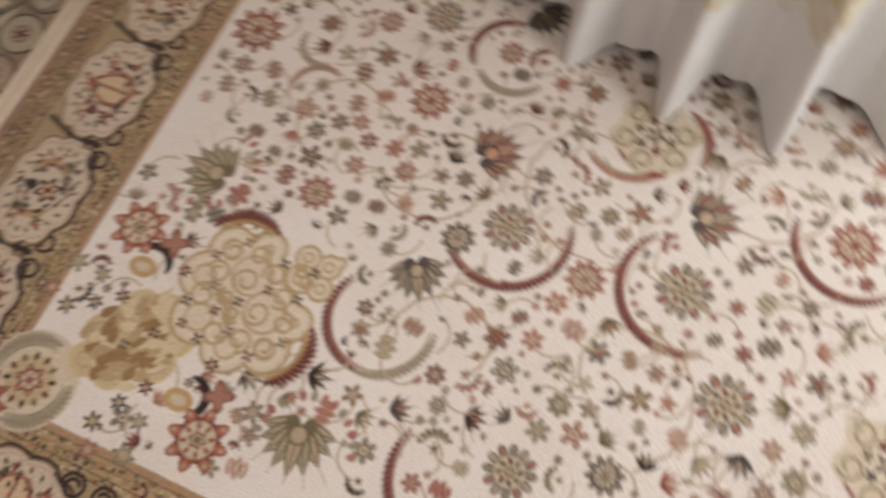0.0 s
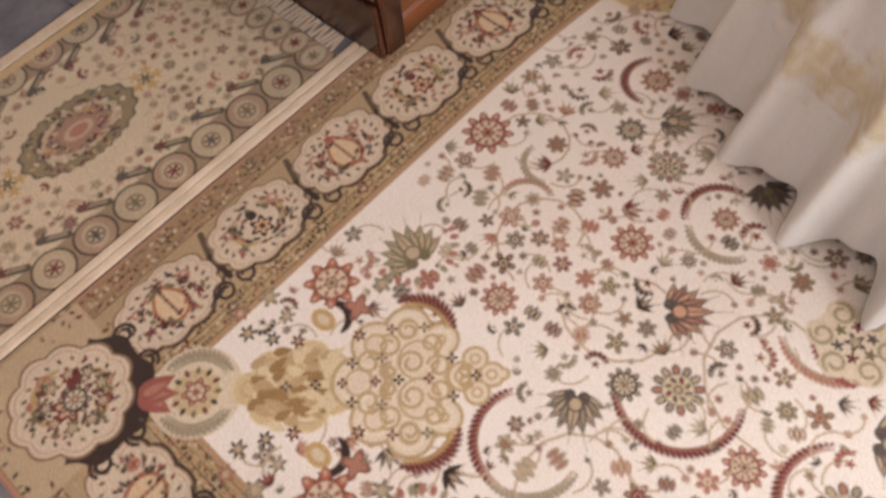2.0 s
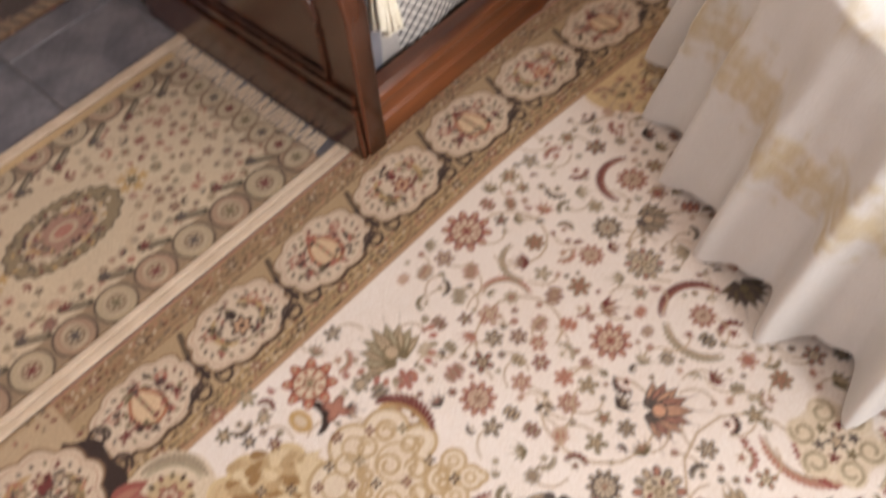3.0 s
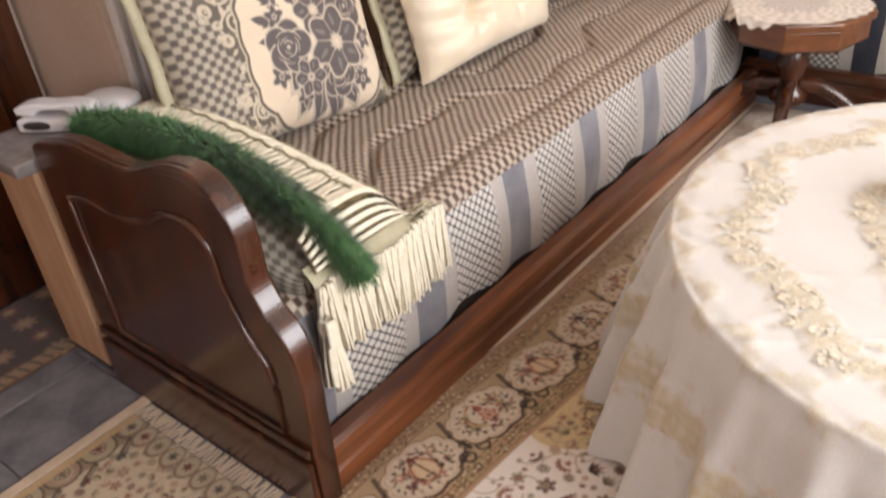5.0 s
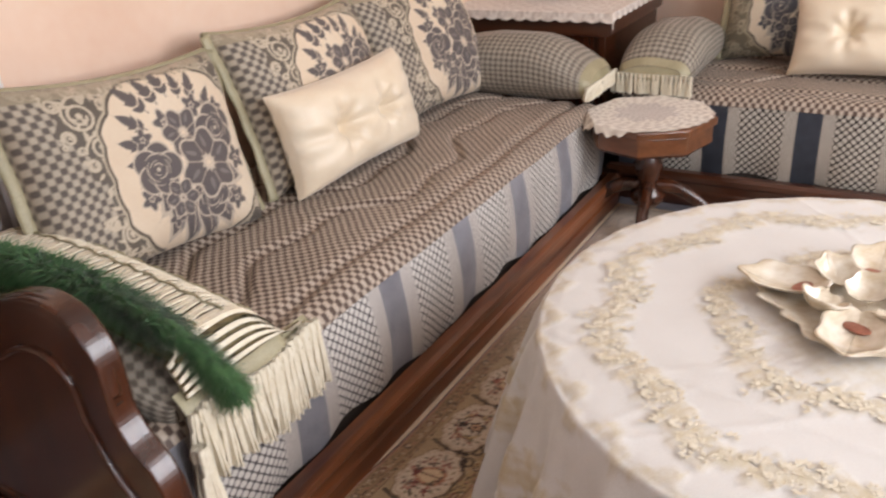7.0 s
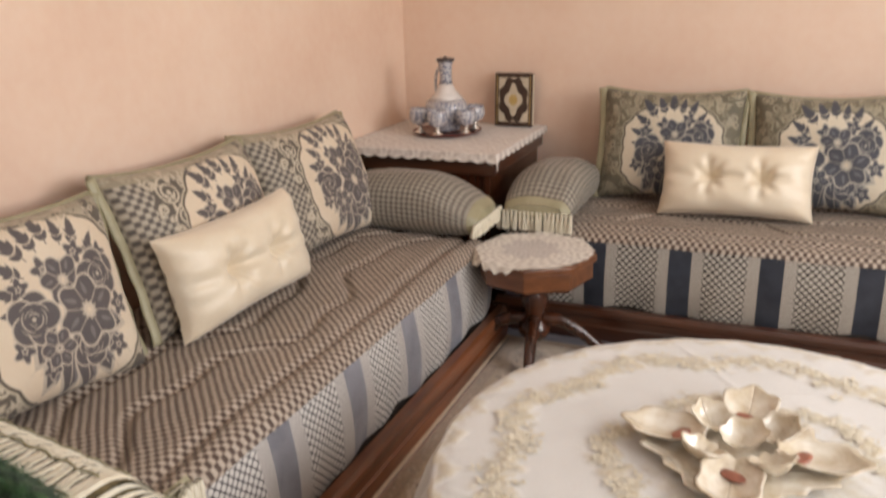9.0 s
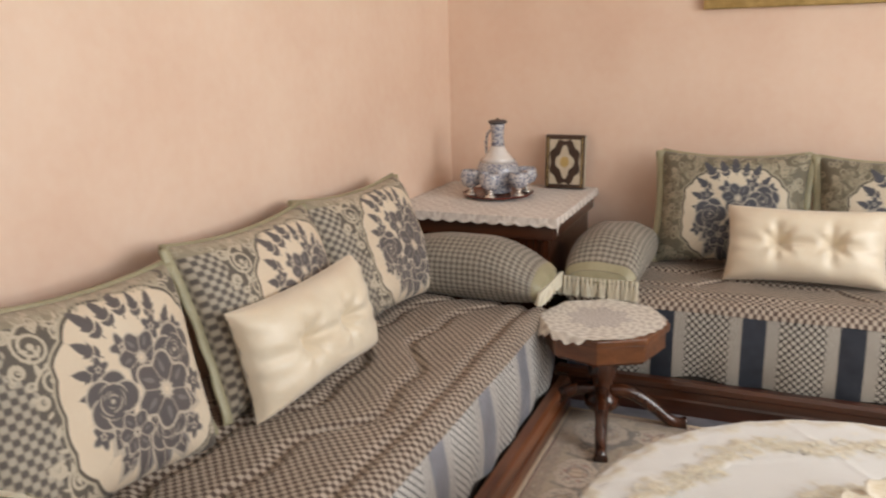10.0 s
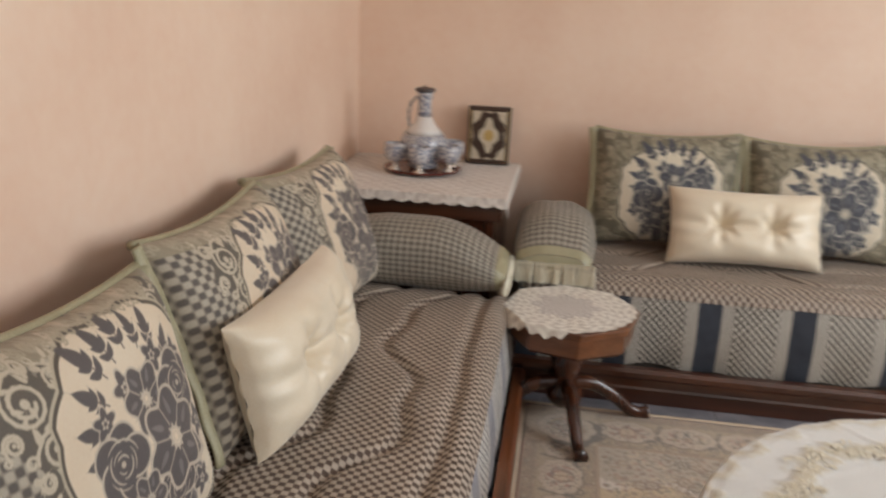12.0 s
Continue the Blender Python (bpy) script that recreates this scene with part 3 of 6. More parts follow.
def field_flowers(w, x0, x1, y0, y1, count, size, rng, keep_off):
    """Scattered small blossoms with thin stems between the large flowers."""
    placed = list(keep_off)
    tries = 0
    while count and tries < 40000:
        tries += 1
        x, y, r = rng.uniform(x0, x1), rng.uniform(y0, y1), rng.uniform(*size)
        if any((x - a) ** 2 + (y - b) ** 2 < (r * 1.25 + c) ** 2 for a, b, c in placed):
            continue
        placed.append((x, y, r))
        if rng.random() < 0.4:
            a, s = rng.uniform(0, 6.28), rng.choice((-1, 1))
            w.line([(x + 0.05 * k / 6 * math.cos(a + s * k * 0.2), y + 0.05 * k / 6 * math.sin(a + s * k * 0.2)) for k in range(7)], 0.003, BUFF)
        bud(w, x, y, r, rng.uniform(0, 6.28), rng)
        count -= 1
    return placed


def floral_carpet(x0, x1, y0, y1, knot):
    rng = random.Random(5)
    w = Weave(x0, x1, y0, y1, knot, IVORY)
    left, near = x0, y0
    cx, cy = left + 0.245, near + 0.245
    down = -1.08
    # gold ground with a lobed edge: the table's warm shadow tinted into the middle field
    w.draw(1.95, -1.75, 2.2, (0.57, 0.42, 0.23), lambda X, Y: np.maximum(-(Y + 0.97 + 0.03 * np.cos(X * 22)), Y - 0.35 + 0.03 * np.cos(X * 22)))
    big = []
    # stems first, then the feather leaves and the large flowers
    for a, b, r in ((1.50, -3.24, 0.11), (1.33, -3.22, 0.10), (1.72, -3.18, 0.13), (1.62, -3.50, 0.10), (1.42, -2.95, 0.12), (1.85, -3.45, 0.12), (1.2, -3.1, 0.08), (1.95, -3.1, 0.1)):
        w.curl(a, b, r, rng.uniform(0, 6), 0.004, BUFF, rng.choice((-1, 1)), 0.8)
    for a, b, r, mid, span, c in ((1.628, -3.300, 0.092, down, 1.5, RED), (1.515, -3.500, 0.078, -2.6, 1.15, RED), (1.515, -3.500, 0.08, -0.75, 0.9, SAGE),
                                  (1.891, -3.295, 0.092, -2.5, 1.5, RED), (1.515, -3.022, 0.060, 2.7, 1.2, RED), (1.53, -3.03, 0.062, -1.5, 1.0, SAGE),
                                  (1.745, -3.085, 0.075, -1.2, 1.2, ROSE), (1.264, -2.860, 0.055, -2.6, 1.3, RED), (1.26, -3.20, 0.045, 2.2, 1.2, ROSE),
                                  (1.235, -3.115, 0.042, -2.2, 1.2, SAGE), (2.09, -3.136, 0.085, -2.0, 1.3, RED), (1.99, -3.62, 0.085, 0.2, 1.3, RED), (1.70, -3.66, 0.09, -2.4, 1.2, RED)):
        feather(w, a, b, r, 0.0115 if r > 0.05 else 0.009, mid, span, c, ROSE if c == RED else BUFF)
        big += [(a + r * math.cos(mid + span * g), b + r * math.sin(mid + span * g), 0.010) for g in (-0.9, -0.6, -0.3, 0, 0.3, 0.6, 0.9)]
    for a, b, r in ((1.628, -3.300, 0.042), (1.891, -3.295, 0.046), (1.391, -2.995, 0.036), (1.989, -3.425, 0.046), (1.76, -3.62, 0.04)):
        wheel(w, a, b, r * 0.88, rng)
        big.append((a, b, r))
    for a, b, r in ((1.435, -3.149, 0.034), (2.09, -3.136, 0.038), (1.264, -2.858, 0.028), (1.758, -3.332, 0.030), (1.34, -3.359, 0.029), (1.566, -3.344, 0.026), (1.116, -3.133, 0.044), (1.30, -2.973, 0.026), (1.52, -3.02, 0.022), (1.875, -3.575, 0.026), (1.314, -3.037, 0.022)):
        rosette(w, a, b, r, (0.30, 0.10, 0.075) if r != 0.026 else SLATE, ROSE if r > 0.03 else BUFF, RED, 10, rng.random())
        big.append((a, b, r))
    for a, b, r, tn, c1, c2, e in ((1.570, -3.189, 0.044, 0.7, ROSE, (0.5, 0.27, 0.17), SAGE), (1.538, -3.425, 0.040, down, SAGE, BUFF, SLATE), (1.351, -2.908, 0.036, 0.5, SAGE, BUFF, BROWN), (1.55, -2.94, 0.035, -0.5, SLATE, OLIVE, BROWN), (1.90, -3.17, 0.045, 0.4, ROSE, BUFF, SAGE), (1.93, -3.70, 0.045, 0.7, SAGE, BUFF, SLATE)):
        lotus(w, a, b, r * 0.82, tn, c1, c2, SLATE)
        big.append((a, b, r * 1.1))
    # the lobed paisley ornaments near the table
    for a, b in ((1.775, -3.075), (2.20, -3.42), (1.8, -1.1)):
        for s in (-1, 1):
            feather(w, a + 0.012, b - 0.01 * s, 0.072, 0.014, -0.75 + s * 1.25, 0.75, (0.22, 0.05, 0.04), (0.50, 0.40, 0.27))
        w.disc(a, b, 0.058, (0.60, 0.50, 0.38))
        for k in range(6):
            t = k * 1.047 + 0.4
            w.disc(a + 0.048 * math.cos(t), b + 0.048 * math.sin(t), 0.022, (0.57, 0.465, 0.335))
            w.curl(a + 0.046 * math.cos(t), b + 0.046 * math.sin(t), 0.018, t, 0.0045, (0.30, 0.235, 0.15), 1 if k % 2 else -1, 1.2)
            w.flower(a + 0.026 * math.cos(t + 0.5), b + 0.026 * math.sin(t + 0.5), 0.010, 5, (SLATE, RED, OLIVE)[k % 3], t, 0.3)
        w.flower(a, b, 0.016, 5, SLATE, 0, 0.3)
        w.flower(a, b, 0.009, 5, BUFF, 0, 0.3)
        big.append((a, b, 0.075))
    big += [(cx + k * 0.045, cy + k * 0.045, 0.078) for k in range(1, 8)] + [(cx + 0.067, cy + 0.28, 0.045), (cx + 0.28, cy + 0.067, 0.045), (cx + 0.07, cy + 0.45, 0.06), (cx + 0.45, cy + 0.07, 0.06)]
    small = field_flowers(w, cx + 0.02, 2.25, cy + 0.02, -2.72, 430, (0.0125, 0.0205), rng, big)
    field_flowers(w, cx + 0.02, 2.25, cy + 0.02, -2.72, 420, (0.0045, 0.008), rng, small)
    w.draw(1.9, -1.24, 1.2, (0.44, 0.36, 0.27), lambda X, Y: np.maximum(abs(X) - 0.9, abs(Y) - 0.14 - 0.02 * np.cos(X * 25)))
    for k in range(420):
        a, b = rng.uniform(cx + 0.03, 1.66), rng.uniform(-2.66, -1.12)
        w.curl(a, b, rng.uniform(0.014, 0.030), rng.uniform(0, 6.28), 0.0042, rng.choice(((0.26, 0.15, 0.06), (0.20, 0.11, 0.05), (0.68, 0.52, 0.32), BROWN)), rng.choice((-1, 1)), 1.1)
    gold = []
    for k in range(26):
        a, b, r = rng.uniform(cx + 0.05, 1.5), rng.uniform(-2.62, -1.15), rng.uniform(0.022, 0.034)
        rosette(w, a, b, r, rng.choice((RED, BROWN, (0.24, 0.11, 0.05))), BUFF, BROWN, 8, rng.random())
        gold.append((a, b, r))
    field_flowers(w, cx + 0.02, 1.62, -2.70, y1 - 0.26, 1150, (0.006, 0.013), rng, gold)
    field_flowers(w, 1.62, 2.45, -1.40, y1 - 0.25, 260, (0.009, 0.017), rng, [])
    border_run(w, (left, near), (left, y1), (1, 0), 0.1935, rng, 1.79)
    border_run(w, (left, near), (x1, near), (0, 1), 0.1935, rng, 1.79)
    border_run(w, (left, y1), (x1, y1), (0, -1), 0.1935, rng, 1.79)
    # corner squares of the border, with a dark scrolled bracket on the diagonal
    for a, b, up in ((left + 0.15, near + 0.15, 1), (left + 0.15, y1 - 0.15, -1)):
        w.draw(a, b, 0.4, (0.43, 0.315, 0.195), lambda X, Y: np.maximum(abs(X + 0.02), abs(Y + 0.02 * up)) - 0.115)
        w.draw(a + 0.012, b + 0.012 * up, 0.2, BROWN, lambda X, Y: np.maximum(np.hypot(X, Y) - 0.103 + 0.006 * np.cos(8 * np.arctan2(Y, X)), -(X + up * Y) - 0.02))
        cartouche(w, a - 0.005, b - 0.005 * up, 0.096, 0.090, 0.785 * up, rng, None, 2)
        for t in (-1.05, -0.5, 0.5, 1.05):
            m = (a + 0.118 * math.cos(0.785 * up + t), b + 0.118 * math.sin(0.785 * up + t))
            w.curl(*m, 0.019, t, 0.006, BROWN, 1 if t > 0 else -1, 1.4)
        for k in range(170):
            p, q = rng.uniform(-0.135, 0.11), rng.uniform(-0.135, 0.11)
            if math.hypot(p, q) > 0.108:
                w.oval(a + p, b + q * up, rng.uniform(0.003, 0.006), rng.uniform(0.002, 0.0035), rng.uniform(0, 3), rng.choice((ROSE, SLATE, BUFF, OLIVE, RED, BROWN)))
        for k in range(9):
            t = k * 0.698
            w.flower(a + 0.045 * math.cos(t), b + 0.045 * math.sin(t), 0.014, 5, (SLATE, RED, OLIVE)[k % 3], t, 0.25)
            w.flower(a + 0.045 * math.cos(t), b + 0.045 * math.sin(t), 0.008, 5, BUFF, t, 0.25)
        rosette(w, a, b, 0.026, SLATE, ROSE, BUFF, 8)
    spandrel(w, cx, cy, rng)
    # window glare over the far end, mixed into its colours
    fade_glare = 0.36 * np.clip((w.y + 2.2) / 0.5, 0, 1)[:, None, None]
    w.c[:] = w.c * (1 - fade_glare) + np.array((0.60, 0.545, 0.48)) * fade_glare
    return w


def carpet_sheet(w, thick, y0=-99.0, y1=99.0, step=1, bend=None):
    """A stretch of a carpet that lies at the pattern's place, with rolled-down edges and slight unevenness."""
    j0, j1 = np.searchsorted(w.y, (y0, y1))
    xs, ys, col = w.x[::step], w.y[j0:j1:step], w.c[j0:j1:step, ::step]

    def fn(u, v):
        x, y = np.meshgrid(xs, ys)
        edge = np.minimum(np.minimum(x - w.x[0], w.x[-1] - x), np.minimum(y - w.y[0], w.y[-1] - y))
        return x + (bend(y) if bend else 0), y, thick * np.clip(edge / 0.008, 0, 1) ** 0.5 + 0.0012 * np.sin(x * 7) * np.sin(y * 5 + 1)
    me = grid(len(xs), len(ys), fn)
    weave_colours(me, np.ascontiguousarray(col))
    return me


carpet_pile = woven("carpet_pile", 0.9, 330.0, 0.5, 0.3, 0.003)
EDGE_CLOTH = plain("carpet_binding", (0.55, 0.43, 0.31), (0.66, 0.53, 0.40), 0.85, 20.0, 300.0, 0.3)

# ---- structure ----
RX, RY, RH = 3.55, -5.55, 2.75


def wall(name, bm, label, material=wall_paint):
    return tagged(part(name, bm, material), label, "wall", kind="structure")


wall("wall_north", box(-0.6, 0, 0, RX + 0.15, 0.15, RH, 0), "smooth peach painted plaster wall behind the sofa")
wall("wall_west", box(-0.36, -2.79, 0, 0, 0, RH, 0), "smooth peach painted plaster wall beside the sofa")
wall("wall_west_recess", box(-0.6, RY, 0, -0.45, -2.79, RH, 0), "beige painted wall of the door recess", beige_paint)
wall("wall_door_reveal", box(-0.449, -2.806, 0, -0.002, -2.791, RH, 0), "beige painted reveal of the doorway", beige_paint)
wall("wall_east_low", box(RX, RY, 0, RX + 0.15, 0, 0.9, 0), "peach painted plaster wall below the window")
wall("wall_east_high", box(RX, RY, 2.2, RX + 0.15, 0, RH, 0), "peach painted plaster wall above the window")
wall("wall_east_front", box(RX, -1.10, 0.9, RX + 0.15, 0, 2.2, 0), "peach painted plaster wall beside the window")
wall("wall_east_middle", box(RX, -3.0, 0.9, RX + 0.15, -2.40, 2.2, 0), "peach painted plaster wall between the windows")
wall("wall_east_rear", box(RX, RY, 0.9, RX + 0.15, -3.9, 2.2, 0), "peach painted plaster wall beside the window")
wall("wall_south_low", box(-0.6, RY - 0.15, 0, RX + 0.15, RY, 0.95, 0), "peach painted plaster wall below the window")
wall("wall_south_high", box(-0.6, RY - 0.15, 2.25, RX + 0.15, RY, RH, 0), "peach painted plaster wall above the window")
wall("wall_south_west", box(-0.6, RY - 0.15, 0.95, 1.55, RY, 2.25, 0), "peach painted plaster wall beside the window")
wall("wall_south_east", box(3.05, RY - 0.15, 0.95, RX + 0.15, RY, 2.25, 0), "peach painted plaster wall beside the window")
tagged(part("ceiling", box(-0.6, RY - 0.15, RH, RX + 0.15, 0.15, RH + 0.12, 0), ceiling_paint), "plain white painted ceiling", "ceiling", kind="structure")
floor = tagged(part("floor", box(-0.6, RY, -0.12, RX, 0, -0.006, 0), grout), "floor bed with dark grout joints", "floor", kind="structure")

# white fluted casing at the wall's end
casing_outline = [(-2.79, 0.0)]
for k in range(23):
    casing_outline.append((-2.79 + 0.11 * k / 22, 0.016 + (0.008 if k % 6 in (1, 2, 3) else 0.0)))
casing_outline.append((-2.68, 0.0))
bm = bmesh.new()
lo = [bm.verts.new((0.001 + d, y, 0.0)) for y, d in casing_outline]
hi = [bm.verts.new((0.001 + d, y, 2.25)) for y, d in casing_outline]
for k in range(len(lo)):
    j = (k + 1) % len(lo)
    bm.faces.new((lo[k], lo[j], hi[j], hi[k]))
bm.faces.new(hi)
bmesh.ops.recalc_face_normals(bm, faces=bm.faces[:])
tagged(part("trim", bm, white_paint), "white painted fluted door casing on the wall", "trim", kind="structure")

# dark panelled door in the recess
door = tagged(new("door_1"), "closed dark reddish-brown wooden door in a recess", "door", kind="structure")
part("door_leaf", box(-0.445, -3.72, 0.005, -0.405, -2.83, 2.1, 0.003), wood_up, door)
for y0 in (-3.62, -3.24):
    for z0, z1 in ((0.15, 0.85), (1.0, 1.95)):
        part("door_panel", box(-0.404, y0, z0, -0.39, y0 + 0.3, z1, 0.008), wood_up, door)
part("door_handle", tube([(-0.40, -3.65, 1.0), (-0.36, -3.65, 1.0), (-0.36, -3.55, 1.0)], 0.009), plain("brass", (0.5, 0.36, 0.14), (0.6, 0.44, 0.2), 0.3, metal=1.0), door)


# ---- carpets ----
def lay_carpet(name, w, thick, label, edges=(), bend=None):
    thing = tagged(new(name), label, "carpet")
    if w.nx * w.ny > 600000:
        split = float(w.y[np.searchsorted(w.y, -2.60)])
        part("carpet_field", carpet_sheet(w, thick, -99, split + 0.001, 1, bend), carpet_pile, thing)
        part("carpet_field", carpet_sheet(w, thick, split - 0.0001, 99, 2, bend), carpet_pile, thing)
    else:
        part("carpet_field", carpet_sheet(w, thick), carpet_pile, thing)
    for e in edges:
        part("edge_binding", box(*e, 0.003), EDGE_CLOTH, thing, "cream woven edge binding")
    return thing


def carpet_bend(y):
    """The big carpet's long side swings out a little along the sofa."""
    t = np.clip((y + 3.05) / 0.7, 0, 1)
    return 0.044 * t * t * (3 - 2 * t)


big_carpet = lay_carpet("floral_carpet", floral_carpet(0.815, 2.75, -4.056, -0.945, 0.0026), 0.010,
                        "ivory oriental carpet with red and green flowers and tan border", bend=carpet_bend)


def side_binding(u, v):
    y = -4.05 + v * 3.125
    x = 0.797 + 0.021 * u + carpet_bend(y)
    return x, y, 0.0085 + 0.003 * np.sin(u * math.pi) - 0.0085 * (u < 0.01) - 0.0012 * (abs(u - 0.5) < 0.13)


def far_binding(u, v):
    x = 0.842 + v * 1.9
    return x, -0.946 + 0.020 * u, 0.0085 + 0.003 * np.sin(u * math.pi) - 0.0085 * (u > 0.99)


part("edge_binding", grid(9, 160, side_binding), EDGE_CLOTH, big_carpet, "cream woven edge binding")
part("edge_binding", grid(9, 60, far_binding), EDGE_CLOTH, big_carpet, "cream woven edge binding")


def runner_carpet():
    rng = random.Random(9)
    x0, x1, y0, y1 = 0.29, 0.782, -4.6, -3.175
    w = Weave(x0, x1, y0, y1, 0.003, (0.53, 0.42, 0.29))
    for k in range(2):
        a, b = 0.535, -3.605 - 0.8 * k
        for r, c in ((0.122, BROWN), (0.118, (0.23, 0.17, 0.095)), (0.088, BROWN), (0.085, (0.44, 0.34, 0.23)), (0.068, (0.30, 0.165, 0.115)), (0.030, BUFF), (0.02, (0.34, 0.14, 0.10))):
            w.draw(a, b, 0.2, c, lambda X, Y: (np.hypot(X / 0.62, Y) - r * (1 + 0.03 * np.cos(24 * np.arctan2(Y, X)))) * 0.62)
        for i in range(150):
            t, q = rng.uniform(0, 6.28), rng.uniform(0.2, 1.0) ** 0.6
            w.oval(a + 0.070 * q * math.cos(t), b + 0.114 * q * math.sin(t), 0.0055, 0.003, rng.uniform(0, 3), rng.choice((RED, SLATE, GOLD, OLIVE, CREAM, BROWN, OLIVE)))
        for s in (-1, 1):
            for i in range(5):
                t = i * 1.257
                w.flower(a + 0.022 * math.cos(t), b + s * 0.155 + 0.022 * math.sin(t), 0.014, 5, GOLD, t, 0.3)
            w.flower(a, b + s * 0.155, 0.015, 6, OLIVE, 0, 0.3)
    field_flowers(w, x0 + 0.085, x1 - 0.085, y0, y1, 460, (0.0065, 0.016), rng, [(0.535, -3.605, 0.12), (0.535, -4.4, 0.12), (0.535, -3.45, 0.03), (0.535, -3.76, 0.03)])
    for side in (-1, 1):
        e = x0 if side < 0 else x1
        w.line([(e - side * 0.035, y0), (e - side * 0.035, y1)], 0.07, (0.26, 0.18, 0.11))
        n = int((y1 - y0) / 0.085)
        for i in range(n + 1):
            y = y1 - i * 0.085 - 0.03
            w.oval(e - side * 0.036, y, 0.040, 0.040, 0, BROWN)
            w.oval(e - side * 0.036, y, 0.036, 0.036, 0, (0.40, 0.31, 0.20) if i % 2 else (0.33, 0.215, 0.14))
            w.oval(e - side * 0.036, y, 0.026, 0.022, 0, (0.44, 0.34, 0.23))
            w.ring(e - side * 0.036, y, 0.016, 0.005, (0.22, 0.15, 0.09))
            w.flower(e - side * 0.036, y, 0.014, 6, (SLATE, RED, OLIVE)[i % 3], 0, 0.3)
            w.line([(e - side * 0.074, y + 0.055), (e - side * 0.100, y + 0.012)], 0.015, (0.075, 0.055, 0.03))
            w.line([(e - side * 0.078, y + 0.052), (e - side * 0.100, y + 0.016)], 0.006, SAGE)
            w.flower(e - side * 0.10, y + 0.02, 0.012, 5, (RED, SLATE)[i % 2], 0, 0.3)
    for i in range(9):
        x = x0 + 0.04 + i * 0.052
        w.oval(x, y1 - 0.035, 0.026, 0.032, 0, (0.20, 0.13, 0.08))
        w.oval(x, y1 - 0.033, 0.021, 0.027, 0, (0.42, 0.33, 0.22))
        w.flower(x, y1 - 0.034, 0.013, 6, (SLATE, RED, OLIVE)[i % 3], 0, 0.3)
    w.line([(x0 + 0.012, y0), (x0 + 0.012, y1)], 0.03, (0.50, 0.34, 0.17))
    return w


runner = lay_carpet("runner_carpet", runner_carpet(), 0.009, "narrow beige runner with an oval medallion and gold edge", [(0.782, -4.6, 0.0, 0.798, -3.135, 0.011), (0.262, -4.6, 0.0, 0.29, -3.12, 0.008)])
rng = random.Random(2)
bm = bmesh.new()
for k in range(46):
    x = 0.27 + k * 0.0108 + rng.uniform(-0.002, 0.002)
    bmesh.ops.create_cube(bm, size=1, matrix=pose(x, -3.160, 0.004, 0, 0, rng.uniform(-12, 12)) @ Matrix.Diagonal((0.005, 0.045, 0.004, 1)))
part("fringe", bm, EDGE_CLOTH, runner)


def dark_rug():
    rng = random.Random(4)
    w = Weave(-0.40, -0.06, -4.3, -3.02, 0.005, (0.05, 0.028, 0.022))
    for i in range(12):
        for j in range(4):
            y, x = -4.25 + i * 0.11, -0.36 + j * 0.09
            w.flower(x, y, 0.036, 8, (0.22, 0.13, 0.08) if (i + j) % 2 else (0.12, 0.035, 0.03), 0, 0.2)
            w.flower(x, y, 0.018, 6, (0.30, 0.20, 0.12), 0, 0.2)
    w.line([(-0.085, -4.3), (-0.085, -3.02)], 0.04, (0.26, 0.17, 0.10))
    for i in range(40):
        w.line([(-0.10, -4.28 + i * 0.032), (-0.07, -4.268 + i * 0.032)], 0.006, BROWN)
    return w


lay_carpet("dark_rug", dark_rug(), 0.008, "dark brown patterned rug in front of the door")


# ---- textiles for the sofas ----
BRN, CRM = (0.098, 0.066, 0.052), (0.45, 0.375, 0.305)
seat_check = check_weave("seat_jacquard", BRN, CRM, 0.0135, 0.0, "XY", 0.5, 0.25, 0.75, True)
# one front fabric, colours lightened for the lit west sofa, darkened for shaded north
side_check_y_lit = check_weave("side_jacquard_y_lit", (0.075, 0.068, 0.07), (0.60, 0.57, 0.53), 0.0175, 0.785, "YZ", 0.5, 0.12, 0.36)
side_check_x_shaded = check_weave("side_jacquard_x_shaded", (0.028, 0.022, 0.021), (0.48, 0.44, 0.38), 0.0185, 0.785, "XZ", 0.5)
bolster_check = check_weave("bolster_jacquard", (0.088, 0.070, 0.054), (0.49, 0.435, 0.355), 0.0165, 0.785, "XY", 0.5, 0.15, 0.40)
# stripes likewise: light and shade are in the two sets of colours
velvet_lit = plain("slate_velvet_lit", (0.15, 0.15, 0.172), (0.23, 0.23, 0.26), 0.6, 14.0, 300.0, 0.3, sheen=0.3)
velvet_shaded = plain("slate_velvet_shaded", (0.014, 0.018, 0.028), (0.032, 0.038, 0.054), 0.75, 14.0, 300.0, 0.3, sheen=0.12)
band_lit = check_weave("silver_band_lit", (0.34, 0.315, 0.295), (0.57, 0.535, 0.50), 0.0058, 0.0, "YZ", 0.42, 0.2, 0.6)
band_shaded = check_weave("silver_band_shaded", (0.27, 0.245, 0.21), (0.47, 0.43, 0.38), 0.0062, 0.0, "XZ", 0.45, 0.2, 0.6)
olive_satin = plain("olive_satin", (0.30, 0.27, 0.165), (0.40, 0.36, 0.235), 0.45, 12.0, 250.0, 0.2)
cream_satin = plain("cream_satin", (0.74, 0.62, 0.46), (0.80, 0.70, 0.55), 0.36, 10.0, 350.0, 0.12, sheen=0.3)
cream_thread = plain("cream_thread", (0.76, 0.68, 0.52), (0.86, 0.80, 0.66), 0.6, 60.0, 500.0, 0.4)
brown_cloth = plain("brown_lining", (0.20, 0.12, 0.075), (0.27, 0.17, 0.11), 0.8, 10.0)
